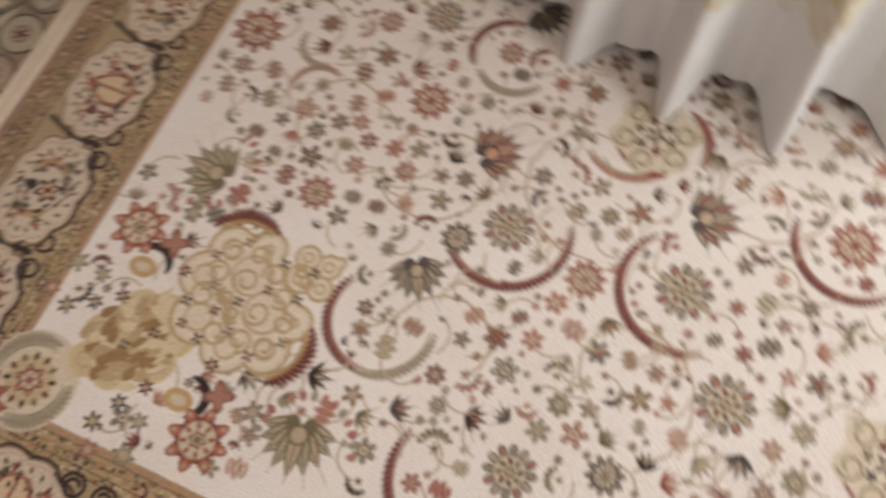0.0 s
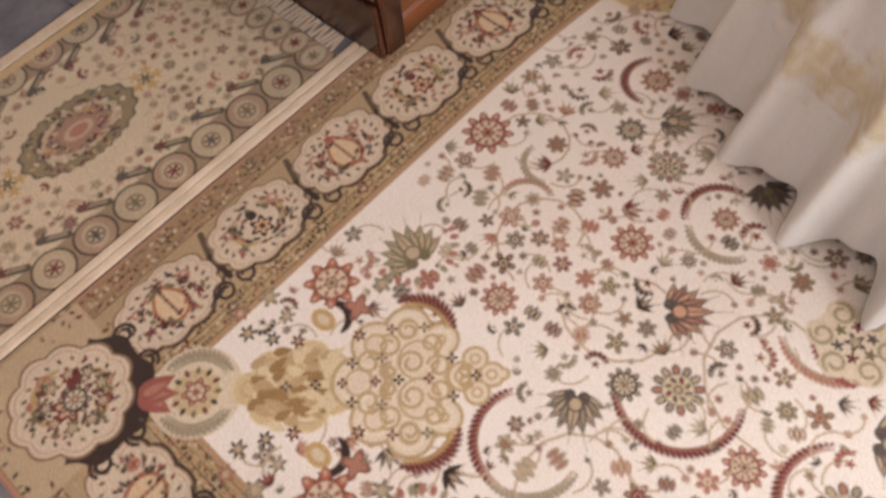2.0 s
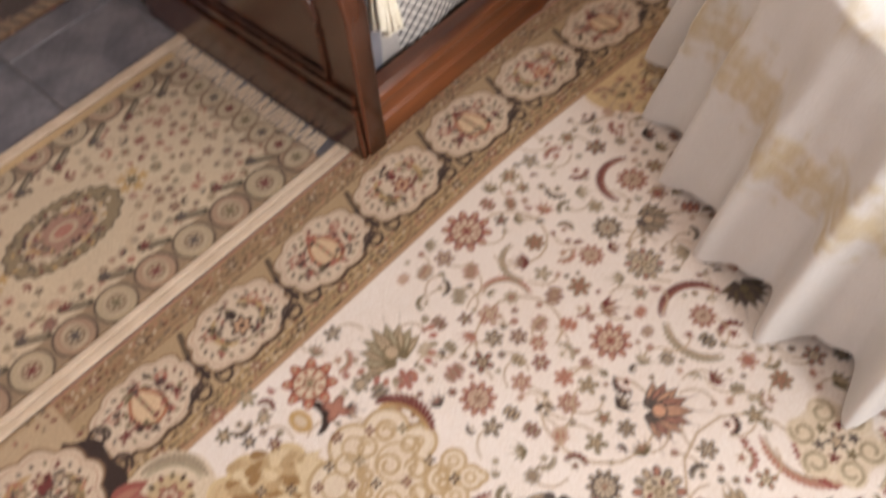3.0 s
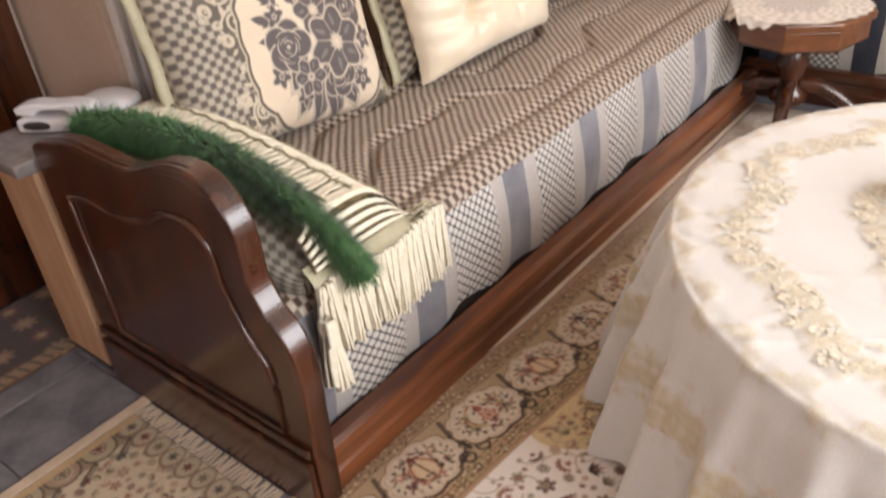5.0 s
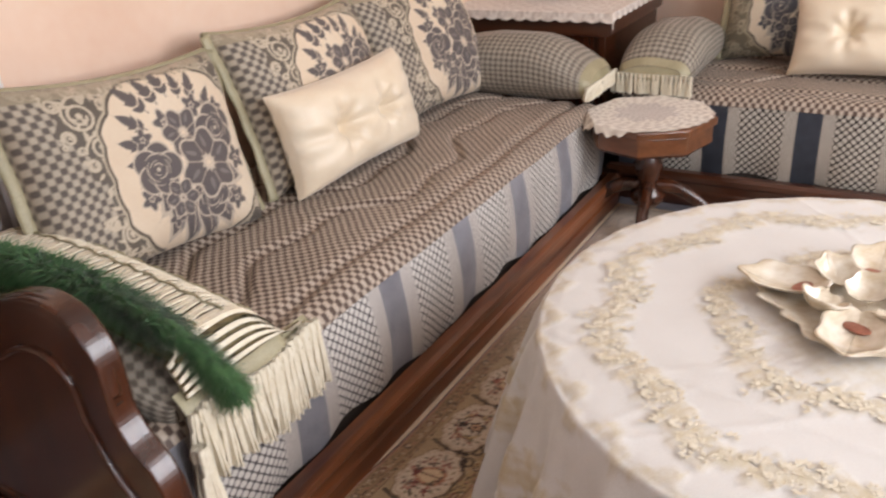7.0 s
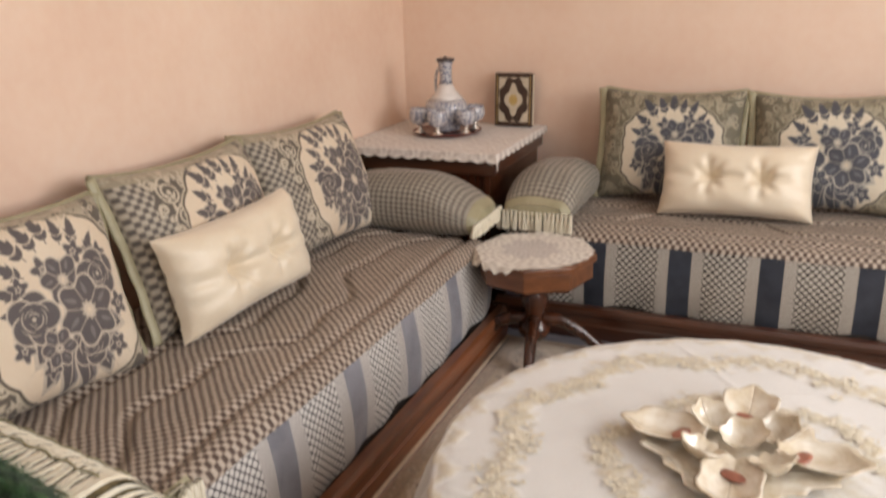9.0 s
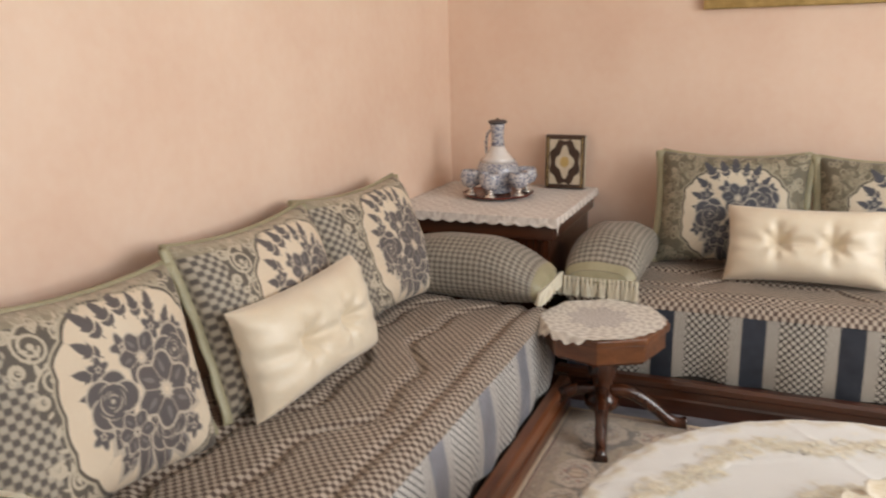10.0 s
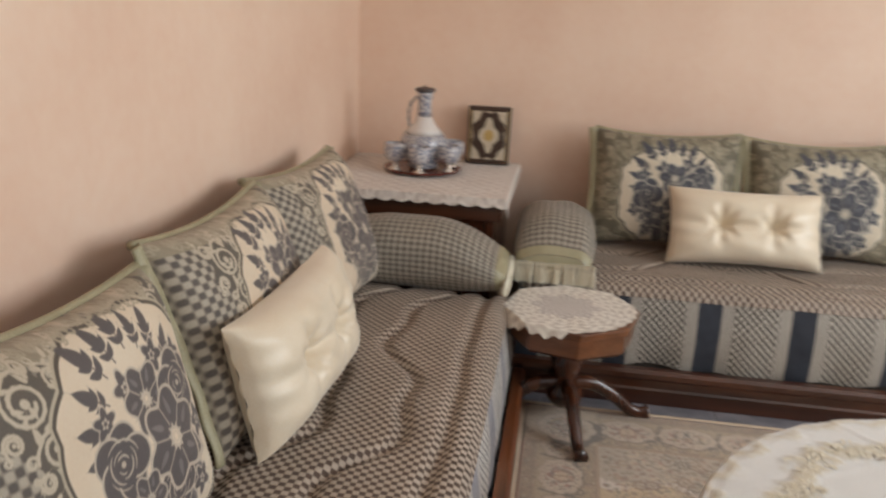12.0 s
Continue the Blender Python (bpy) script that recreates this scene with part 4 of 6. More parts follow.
# near-black: shade in the gap below the mattresses, put into the boards' colour
gap_shade = plain("underside_shade", (0.02, 0.015, 0.012), (0.035, 0.026, 0.02), 0.8)


def soft_noise(x, y, k, seed):
    return np.sin(x * k + seed) * np.cos(y * k * 1.3 + seed * 2.1) + 0.5 * np.sin(x * k * 2.3 + y * k * 1.7 + seed)


def mattress(thing, length, period, phase, along, side_material, velvet, pale):
    """A quilted mattress in a striped jacquard cover: top, front cloth in stripes, far and near ends. Local: x across (0..0.765), y along."""
    def top(u, v):
        x, y = u * 0.765, v * length
        edge = np.minimum(np.minimum(x + 0.2, 0.765 - x), np.minimum(y, length - y))
        z = 0.425 - 0.045 * np.exp(-edge / 0.022)
        seam = 0.07 * np.sin(y * 6.5) + 0.022 * np.sin(y * 19)
        for off in (0.14, 0.33, 0.52, 0.68):
            d = x - off - seam * (1 if off < 0.6 else 0.1)
            z = z - 0.016 * np.exp(-(d / 0.018) ** 2)
        return x, y, z + 0.003 * soft_noise(x, y, 9, length)
    place = (lambda f: f) if along == "y" else (lambda f: (lambda u, v: (lambda x, y, z: (y, -x, z))(*f(u, v))))
    part("mattress_top", grid(110, int(length * 110), place(top)), seat_check, thing, "quilted brown and cream checked cover")
    # the hanging front cloth, stripe by stripe
    bands = [(0.010, 0.055, pale), (0.055, 0.143, velvet), (0.143, 0.188, pale), (0.188, 0.355, side_material)]
    k = period / 0.345

    def strip(y0, y1):
        def fn(u, v):
            y = y0 + u * (y1 - y0)
            sag = 0.014 * np.sin(y * 9.0) + 0.008 * np.sin(y * 23)
            z = 0.385 - v * (0.264 + 0.7 * sag)
            x = 0.764 + 0.018 * np.sin(v * 2.6) + 0.006 * np.sin(y * 31 + v * 2) * v - 0.004 * (1 - v)
            return x, y, z
        return fn
    n0 = int(math.floor(-phase / period)) - 1
    for i in range(n0, n0 + int(length / period) + 3):
        for a, b, material in bands:
            y0, y1 = max(0.0, phase + i * period + a * k), min(length, phase + i * period + b * k)
            if y1 - y0 < 0.004:
                continue
            part("cover_stripe", grid(max(3, int((y1 - y0) / 0.012)), 22, place(strip(y0, y1))), material, thing)
    for y in (0.0, length):
        def end(u, v, y=y):
            return u * 0.765, y + 0 * u, 0.385 - v * 0.26
        part("end_cloth", grid(8, 8, place(end)), side_material, thing)


def rail(x0, x1, h, y0, y1, along):
    """The moulded front board of a sofa base: a stepped profile swept along."""
    prof = [(x1, 0.0), (x1, 0.055), (x1 - 0.006, 0.062), (x1 - 0.006, 0.09), (x1 - 0.001, 0.098), (x1 - 0.001, h - 0.012), (x1 - 0.010, h), (x0, h), (x0, 0.0)]
    if along == "y":
        return extrude_outline2([(a, b) for a, b in prof], y0, y1, lambda a, b, d: (a, d, b))
    return extrude_outline2([(a, b) for a, b in prof], y0, y1, lambda a, b, d: (d, -a, b))


def extrude_outline2(outline, d0, d1, put3):
    bm = bmesh.new()
    lo, hi = [bm.verts.new(put3(a, b, d0)) for a, b in outline], [bm.verts.new(put3(a, b, d1)) for a, b in outline]
    n = len(outline)
    bm.faces.new(lo), bm.faces.new(hi[::-1])
    for i in range(n):
        bm.faces.new((lo[i], hi[i], hi[(i + 1) % n], lo[(i + 1) % n]))
    bmesh.ops.recalc_face_normals(bm, faces=bm.faces[:])
    return bm


def smooth_curve(pts, per=6):
    """A rounded line through a few points."""
    out = []
    n = len(pts)
    for i in range(n - 1):
        p0, p1, p2, p3 = (Vector(pts[max(i - 1, 0)]), Vector(pts[i]), Vector(pts[i + 1]), Vector(pts[min(i + 2, n - 1)]))
        for k in range(per):
            t = k / per
            out.append(tuple(0.5 * ((2 * p1) + (p2 - p0) * t + (2 * p0 - 5 * p1 + 4 * p2 - p3) * t * t + (3 * p1 - p0 - 3 * p2 + p3) * t ** 3)))
    return out + [tuple(pts[-1])]


# ---- the sofa along the west wall ----
YA0, YA1 = -3.06, -0.95
sofa_a = tagged(new("sofa"), "long low walnut sofa with a quilted striped jacquard mattress", "sofa", "sofas")
sofa_a.location = (0.02, YA0, 0)
mattress(sofa_a, YA1 - YA0, 0.345, -0.078, "y", side_check_y_lit, velvet_lit, band_lit)
part("front_rail", rail(0.79, 0.83, 0.128, -0.015, YA1 - YA0 + 0.03, "y"), wood_rail_lit, sofa_a)
part("base_board", box(0.02, 0.0, 0.06, 0.765, YA1 - YA0, 0.14, 0), gap_shade, sofa_a)
part("back_post", box(0.005, 0.327, 0.141, 0.065, 0.407, 0.612, 0.012, 3), wood_rail_lit, sofa_a, "rounded walnut back post")
part("far_end_board", box(0.0, YA1 - YA0 + 0.03, 0.0, 0.82, YA1 - YA0 + 0.075, 0.127, 0.006), wood_up, sofa_a)
profile = [(0.150, 0.0), (0.155, 0.615)] + smooth_curve([(0.160, 0.622), (0.21, 0.642), (0.30, 0.657), (0.38, 0.655), (0.46, 0.650), (0.52, 0.656), (0.61, 0.688), (0.68, 0.698), (0.735, 0.685), (0.772, 0.652), (0.792, 0.610), (0.796, 0.560), (0.797, 0.51), (0.818, 0.465), (0.850, 0.43), (0.872, 0.385), (0.878, 0.33), (0.872, 0.24), (0.866, 0.12)]) + [(0.860, 0.0)]
profile = [(a - 0.02, b) for a, b in profile]
arm = part("end_panel", extrude_outline(profile, -0.06, -0.012, 1, 0.006), wood_up, sofa_a, "carved dark walnut end panel with a curved top")
inner = [(0.25, 0.20), (0.25, 0.555)] + smooth_curve([(0.25, 0.56), (0.34, 0.575), (0.42, 0.568), (0.52, 0.585), (0.60, 0.625), (0.67, 0.628), (0.712, 0.59), (0.722, 0.51), (0.752, 0.43), (0.795, 0.36), (0.795, 0.27)]) + [(0.795, 0.20)]
inner = [(a - 0.02, b - 0.032 * min(1.0, b / 0.4)) for a, b in inner]
part("panel_moulding", tube([(a, -0.0615, b) for a, b in inner], 0.007, 8, True), wood_up, arm)
part("panel_moulding", box(0.135, -0.074, 0.0, 0.838, -0.0605, 0.135, 0.006), wood_up, arm)
part("panel_moulding", box(0.135, -0.070, 0.148, 0.838, -0.0605, 0.168, 0.004), wood_up, arm)
part("top_roll", tube([(a - 0.018 * min(1.0, max(0.0, (a - 0.60) / 0.18)), -0.040, b - 0.019) for a, b in profile[2:84]], 0.021, 10, False, lambda f: 1.0 - 0.85 * max(0.0, f - 0.8) / 0.2), wood_up, arm)

# ---- the sofa along the north wall ----
sofa_b = tagged(new("sofa"), "long low walnut sofa with blue-striped jacquard mattress under the picture", "sofa", "sofas")
sofa_b.location = (0.80, -0.01, 0)
mattress(sofa_b, 2.7, 0.315, 1.383 - 0.80 - 0.315, "x", side_check_x_shaded, velvet_shaded, band_shaded)
part("front_rail", rail(0.79, 0.83, 0.128, -0.03, 2.73, "x"), wood_rail_x_shaded, sofa_b)
part("base_board", box(0.0, -0.765, 0.06, 2.7, -0.02, 0.14, 0), gap_shade, sofa_b)
part("end_board", box(2.705, -0.84, 0.0, 2.745, 0.0, 0.6, 0.01), wood_up, sofa_b)


# ---- cushions ----
def scroll(w, x, y, r, turn, sense, colour, wide):
    """A spiral that unrolls into a tail with a small counter-curl and two leaflets."""
    w.curl(x, y, r, turn, wide, colour, sense, 1.75)
    a = turn
    ex, ey = x + r * math.cos(a), y + r * math.sin(a)
    tx, ty = ex - sense * 0.9 * r * -math.sin(a), ey - sense * 0.9 * r * math.cos(a)
    w.line([(ex, ey), ((ex + tx) / 2 + 0.1 * r * math.cos(a), (ey + ty) / 2 + 0.1 * r * math.sin(a)), (tx, ty)], wide * 0.9, colour)
    w.curl(tx + 0.35 * r * math.cos(a), ty + 0.35 * r * math.sin(a), r * 0.36, a + math.pi, wide * 0.7, colour, -sense, 1.2)
    w.leaf(ex, ey, r * 0.7, r * 0.16, a + sense * 0.9, colour)
    w.disc(x, y, r * 0.20, colour)


def peony(w, x, y, r, turn, dark, pale, mid):
    """A full flower: broad notched petals parted by thin pale lines, with a stippled heart."""
    for k in range(6):
        a = turn + k * 1.047
        w.flower(x + 0.56 * r * math.cos(a), y + 0.56 * r * math.sin(a), r * 0.52, 3, pale, a, 0.10)
    for k in range(6):
        a = turn + k * 1.047
        px, py = x + 0.56 * r * math.cos(a), y + 0.56 * r * math.sin(a)
        w.flower(px, py, r * 0.45, 3, dark, a, 0.12)
        w.leaf(px - 0.1 * r * math.cos(a), py - 0.1 * r * math.sin(a), r * 0.42, r * 0.09, a + 0.35, mid)
    for k in range(6):
        a = turn + (k + 0.5) * 1.047
        w.line([(x + 0.3 * r * math.cos(a), y + 0.3 * r * math.sin(a)), (x + 0.9 * r * math.cos(a), y + 0.9 * r * math.sin(a))], 0.009, pale, 0.8)
    for k in range(10):
        a = turn + k * 0.628
        w.oval(x + 0.22 * r * math.cos(a), y + 0.22 * r * math.sin(a), r * 0.075, r * 0.035, a, pale)
    w.ring(x, y, r * 0.10, 0.010, pale)


def rose_head(w, x, y, r, turn, dark, pale):
    """A rose: overlapping curved petals wound round a small heart."""
    for k in range(5):
        a = turn + k * 1.257
        w.disc(x + 0.5 * r * math.cos(a), y + 0.5 * r * math.sin(a), r * 0.56, pale)
        w.disc(x + 0.5 * r * math.cos(a), y + 0.5 * r * math.sin(a), r * 0.49, dark)
    w.disc(x, y, r * 0.55, dark)
    for k, q in enumerate((0.60, 0.46, 0.34, 0.22)):
        w.sickle(x, y, r * q, 0.011, turn + k * 2.1, 1.1, pale)
        w.sickle(x, y, r * q, 0.007, turn + k * 2.1 + 2.9, 0.7, pale)
    w.disc(x, y, r * 0.08, pale)


def sprig(w, x, y, length, turn, dark):
    """A pointed bud on a thin stem with small leaves."""
    c, s = math.cos(turn), math.sin(turn)
    w.line([(x, y), (x + 0.6 * length * c, y + 0.6 * length * s)], 0.011, dark)
    w.leaf(x + 0.45 * length * c, y + 0.45 * length * s, length * 0.62, length * 0.20, turn, dark)
    for g in (0.15, 0.38):
        for sd in (-1, 1):
            w.leaf(x + g * length * c, y + g * length * s, length * 0.34, length * 0.11, turn + sd * 0.8, dark)


def bouquet(w, ox, oy, k, dark, mid, pale):
    """The woven bouquet: two large blooms, roses, small flowers, pointed sprigs above and broad leaves below."""
    for t, r0, ln in ((2.95, 0.38, 0.17), (2.70, 0.40, 0.20), (2.42, 0.42, 0.22), (2.12, 0.45, 0.26), (1.85, 0.44, 0.22), (1.60, 0.46, 0.22), (1.35, 0.44, 0.18), (1.10, 0.44, 0.20), (0.80, 0.42, 0.18), (3.25, 0.38, 0.13), (3.5, 0.40, 0.13), (0.45, 0.42, 0.14)):
        sprig(w, ox + k * r0 * 0.82 * math.cos(t), oy + k * r0 * math.sin(t), k * ln, t + 0.12, dark)
    for t, ln in ((3.75, 0.20), (4.05, 0.30), (4.40, 0.32), (4.75, 0.34), (5.10, 0.30), (5.45, 0.24), (5.8, 0.20)):
        bx, by = ox + k * 0.22 * math.cos(t), oy + k * 0.24 * math.sin(t)
        w.leaf(bx, by, k * (ln + 0.05), k * 0.125, t + 0.10, pale)
        w.leaf(bx, by, k * ln, k * 0.105, t + 0.10, dark)
        w.line([(bx + k * 0.05 * math.cos(t), by + k * 0.05 * math.sin(t)), (bx + k * ln * 0.8 * math.cos(t + 0.14), by + k * ln * 0.8 * math.sin(t + 0.14))], 0.009, pale)
        w.leaf(bx + k * 0.1 * math.cos(t + 0.4), by + k * 0.1 * math.sin(t + 0.4), k * ln * 0.6, k * 0.02, t + 0.25, mid)
    for x, y, r in ((-0.10, 0.30, 0.085), (0.16, 0.36, 0.075), (-0.32, 0.22, 0.07), (-0.40, -0.16, 0.07), (0.42, -0.06, 0.08), (0.36, 0.30, 0.07), (-0.24, -0.33, 0.065), (0.30, -0.33, 0.075)):
        w.flower(ox + k * x, oy + k * y, k * r * 1.25, 5, pale, x * 7, 0.2)
        w.flower(ox + k * x, oy + k * y, k * r * 1.08, 5, dark, x * 7, 0.22)
        w.flower(ox + k * x, oy + k * y, k * r * 0.38, 5, pale, 0, 0.2)
        w.disc(ox + k * x, oy + k * y, k * r * 0.16, dark)
    peony(w, ox + k * 0.02, oy + k * 0.20, k * 0.17, 0.9, dark, pale, mid)
    rose_head(w, ox + k * 0.30, oy + k * 0.17, k * 0.17, 0.4, dark, pale)
    rose_head(w, ox - k * 0.27, oy + k * 0.01, k * 0.18, 1.3, dark, pale)
    rose_head(w, ox + k * 0.08, oy - k * 0.27, k * 0.15, 2.6, dark, pale)
    peony(w, ox + k * 0.13, oy - k * 0.04, k * 0.235, 0.3, dark, pale, mid)
    peony(w, ox - k * 0.16, oy - k * 0.22, k * 0.13, 2.0, dark, pale, mid)


def framed_panel(w, cx, cy, hw, hh, lobes, fill, line, trim):
    """A lobed panel: an eight-sided shape with a scalloped edge and a thin dark and pale outline."""
    def dist(X, Y):
        p, q = np.abs(X) / hw, np.abs(Y) / hh
        e = np.maximum(np.maximum(p, q), (p + q) / 1.50)
        e = 0.55 * e + 0.45 * (p ** 2.6 + q ** 2.6) ** (1 / 2.6)
        return (e - 1 - 0.030 * np.abs(np.sin(lobes * np.arctan2(Y / hh, X / hw)))) * min(hw, hh)
    w.draw(cx, cy, hw + hh, trim, lambda X, Y: dist(X, Y) - 0.040)
    w.draw(cx, cy, hw + hh, line, lambda X, Y: dist(X, Y) - 0.022)
    w.draw(cx, cy, hw + hh, fill, dist)
    return dist


def cushion_weave(nu, rng):
    """The pattern of the cushions on the west sofa: checks, cream scrollwork, an ivory panel with a slate bouquet."""
    w = Weave(-1.0, 1.0, -0.72, 0.72, 2.0 / (nu - 1), (0.16, 0.125, 0.10))
    X, Y = np.meshgrid(w.x, w.y)
    light, dark = np.array((0.42, 0.365, 0.29)), np.array((0.115, 0.097, 0.083))
    soft = np.clip(0.5 + 1.5 * np.sin(math.pi * X / 0.047) * np.sin(math.pi * Y / 0.047), 0, 1)[..., None]
    w.c[:] = dark * (1 - soft) + light * soft
    olive, ivory = np.array((0.30, 0.255, 0.185)), (0.68, 0.565, 0.43)
    ground, thread = (0.125, 0.105, 0.085), (0.53, 0.455, 0.35)
    w.c[:] = np.where(((Y > 0.60) | (X > 0.90))[..., None], olive, w.c)
    # scrollwork above, below and beside the panel
    for x, y, r in ((-0.50, 0.40, 0.25), (-0.42, 0.08, 0.20), (-0.36, -0.16, 0.16), (-0.40, -0.44, 0.20), (-0.20, -0.62, 0.20), (0.78, 0.50, 0.22), (0.80, -0.52, 0.22)):
        w.flower(x, y, r, 6, ground, 0.3, 0.12)
    for x, y, r, t, s in ((-0.52, 0.46, 0.120, 2.0, 1), (-0.46, 0.22, 0.095, 2.6, -1), (-0.38, 0.04, 0.075, 2.8, 1), (-0.36, -0.12, 0.062, 3.2, -1), (-0.38, -0.27, 0.066, 3.0, 1), (-0.44, -0.44, 0.090, 3.6, -1), (-0.28, -0.56, 0.075, 4.2, 1), (-0.12, -0.65, 0.062, 4.6, -1), (-0.30, 0.52, 0.070, 1.4, -1),
                          (-0.36, 0.36, 0.055, 0.4, 1), (-0.66, 0.32, 0.050, 3.4, -1), (-0.56, 0.10, 0.045, 3.2, 1), (-0.56, -0.34, 0.045, 3.2, 1), (-0.14, 0.62, 0.055, 1.5, 1), (-0.66, 0.56, 0.055, 2.6, 1), (-0.42, 0.62, 0.045, 1.7, 1),
                          (0.72, 0.58, 0.070, 1.0, 1), (0.86, 0.46, 0.060, 0.4, -1), (0.84, -0.50, 0.075, 5.4, -1), (0.72, -0.62, 0.06, 5.0, 1), (0.06, 0.66, 0.045, 1.6, 1), (0.32, 0.68, 0.040, 1.6, -1), (0.55, 0.66, 0.050, 1.2, 1)):
        scroll(w, x, y, r, t, s, thread, 0.021 if r > 0.07 else 0.016)
    for k in range(60):
        x, y = rng.uniform(-0.62, -0.18), rng.uniform(-0.68, 0.62)
        w.leaf(x, y, rng.uniform(0.05, 0.09), 0.018, rng.uniform(0, 6.28), thread)
    framed_panel(w, 0.25, -0.04, 0.68, 0.685, 9, ivory, (0.10, 0.082, 0.066), (0.47, 0.405, 0.305))
    bouquet(w, 0.26, -0.07, 1.18, (0.112, 0.096, 0.094), (0.19, 0.168, 0.16), (0.50, 0.425, 0.34))
    for k in range(70):
        x, y = rng.uniform(-0.98, 0.98), rng.uniform(0.64, 0.71)
        w.curl(x, y, rng.uniform(0.02, 0.034), k, 0.010, (0.40, 0.345, 0.255), 1, 1.2)
    return w


def scroll_weave(nu, rng):
    """The pattern of the cushions on the north sofa: olive scroll damask round an ivory panel with a blue-grey bouquet."""
    w = Weave(-1.0, 1.0, -0.75, 0.75, 2.0 / (nu - 1), (0.155, 0.135, 0.095))
    for k in range(420):
        x, y = rng.uniform(-0.98, 0.98), rng.uniform(-0.74, 0.74)
        w.curl(x, y, rng.uniform(0.035, 0.060), rng.uniform(0, 6), 0.016, rng.choice(((0.30, 0.265, 0.19), (0.36, 0.315, 0.23), (0.25, 0.22, 0.155))), rng.choice((-1, 1)), 1.3)
        if k % 3 == 0:
            w.leaf(x, y, 0.09, 0.022, rng.uniform(0, 6), (0.34, 0.30, 0.215))
    framed_panel(w, 0.06, -0.10, 0.70, 0.63, 10, (0.60, 0.52, 0.40), (0.09, 0.08, 0.065), (0.35, 0.31, 0.225))
    bouquet(w, 0.07, -0.12, 1.26, (0.075, 0.076, 0.088), (0.14, 0.142, 0.155), (0.38, 0.35, 0.30))
    return w


cushion_cloth = woven("cushion_jacquard", 0.6, 900.0, 0.3, 0.1, 0.001)
cushion_pattern = cushion_weave(330, random.Random(3))
scroll_pattern = scroll_weave(280, random.Random(3))


def pillow_shape(wide, high, thick, pull, front=1.0, power=0.42, crease=None):
    """Half of a stuffed pillow; the sides curve in between the corners."""
    def fn(u, v):
        p, q = 2 * u - 1, 2 * v - 1
        x = wide / 2 * p * (1 - pull * (1 - q * q))
        y = high / 2 * q * (1 - pull * 1.9 * (1 - p * p))
        puff = (np.clip(1 - p ** 4, 0, 1) * np.clip(1 - q ** 4, 0, 1)) ** power
        z = front * thick / 2 * puff
        if crease is not None:
            z = z + crease(p, q) * front
        z = z + 0.004 * front * puff * soft_noise(p, q, 4.0, wide * 10)
        return x, y, z
    return fn


def large_cushion(w, wide, label):
    thing = tagged(new("large_cushion"), label, "cushion", "large sofa cushions")
    me = grid(w.nx, w.ny, pillow_shape(wide, 0.48, 0.21, 0.06))
    weave_colours(me, w.c)
    part("front", me, cushion_cloth, thing)
    part("back", grid(24, 20, pillow_shape(wide, 0.48, 0.10, 0.06, -1.0)), brown_cloth, thing)
    half = wide / 2
    for s in (-1, 1):
        def flange(u, v, s=s):
            q = 2 * v - 1
            edge = half * (1 - 0.06 * (1 - q * q))
            return s * (edge - 0.012 + 0.036 * u), 0.24 * q * (1 - 0.02 * u), 0.012 * np.sin(u * 2.6) + 0.004 + 0.003 * np.sin(q * 13) * u
        band = part("side_band", grid(7, 40, flange), olive_satin, thing, "flat olive woven side band")
        band.modifiers.new("thickness", "SOLIDIFY").thickness = 0.007
    pts = [(half * p, 0.24 * (1 - 0.114 * (1 - p * p)), 0.0) for p in np.linspace(-1, 1, 15)]
    part("top_band", tube(pts, 0.010, 8), olive_satin, thing, "olive satin band")
    return thing


def stand(x, y, z, yaw, lean, roll=0.0):
    """A cushion's pose: its lower edge near z, facing the direction yaw, leaning back."""
    return pose(x, y, z, 0, 0, yaw) @ pose(0, 0, 0, 90 - lean, 0, 0) @ pose(0, 0, 0, 0, 0, roll)


first = large_cushion(cushion_pattern, 0.635, "large checked cushion with a slate flower bouquet leaning on the wall")
first.matrix_basis = stand(0.194, -2.520, 0.642, 90, 16.5, -5)
copy_thing(first, stand(0.190, -1.848, 0.645, 91, 19, -1))
copy_thing(first, stand(0.190, -1.225, 0.640, 86, 22, -1))
second = large_cushion(scroll_pattern, 0.585, "large olive damask cushion with a blue-grey bouquet leaning on the wall")
second.matrix_basis = stand(1.335, -0.20, 0.650, 1, 17, 0)
copy_thing(second, stand(1.945, -0.20, 0.645, -1, 17, 1))
copy_thing(second, stand(2.56, -0.20, 0.650, 0, 17, 0))


def tufted(p, q):
    """Two buttoned hollows on a shallow seam, with creases running out of them."""
    z = -0.014 * np.exp(-(q / 0.12) ** 2) * np.clip(1.15 - abs(p), 0, 1)
    for a in (-0.34, 0.34):
        d = np.hypot((p - a) * 1.9, q)
        z = z - 0.042 * np.exp(-(d / 0.22) ** 2) - 0.014 * np.exp(-((p - a) / 0.10) ** 2) * np.exp(-(q / 0.6) ** 2)
        z = z + 0.0045 * np.cos(7 * np.arctan2(q, (p - a) * 1.9) + a * 9) * np.exp(-((d - 0.35) / 0.22) ** 2)
    side = np.clip((abs(p) - 0.55) / 0.45, 0, 1)
    return z + 0.004 * side * np.sin(q * 15 + 3 * p) * (1 - q * q)


def cream_pillow():
    thing = tagged(new("cream_pillow"), "small shiny cream satin pillow with tufted hollows", "pillow", "cream pillows")
    part("front", grid(110, 70, pillow_shape(0.575, 0.30, 0.20, 0.05, 1.0, 0.46, tufted)), cream_satin, thing)
    part("back", grid(30, 20, pillow_shape(0.575, 0.30, 0.10, 0.05, -1.0, 0.5)), cream_satin, thing)
    return thing


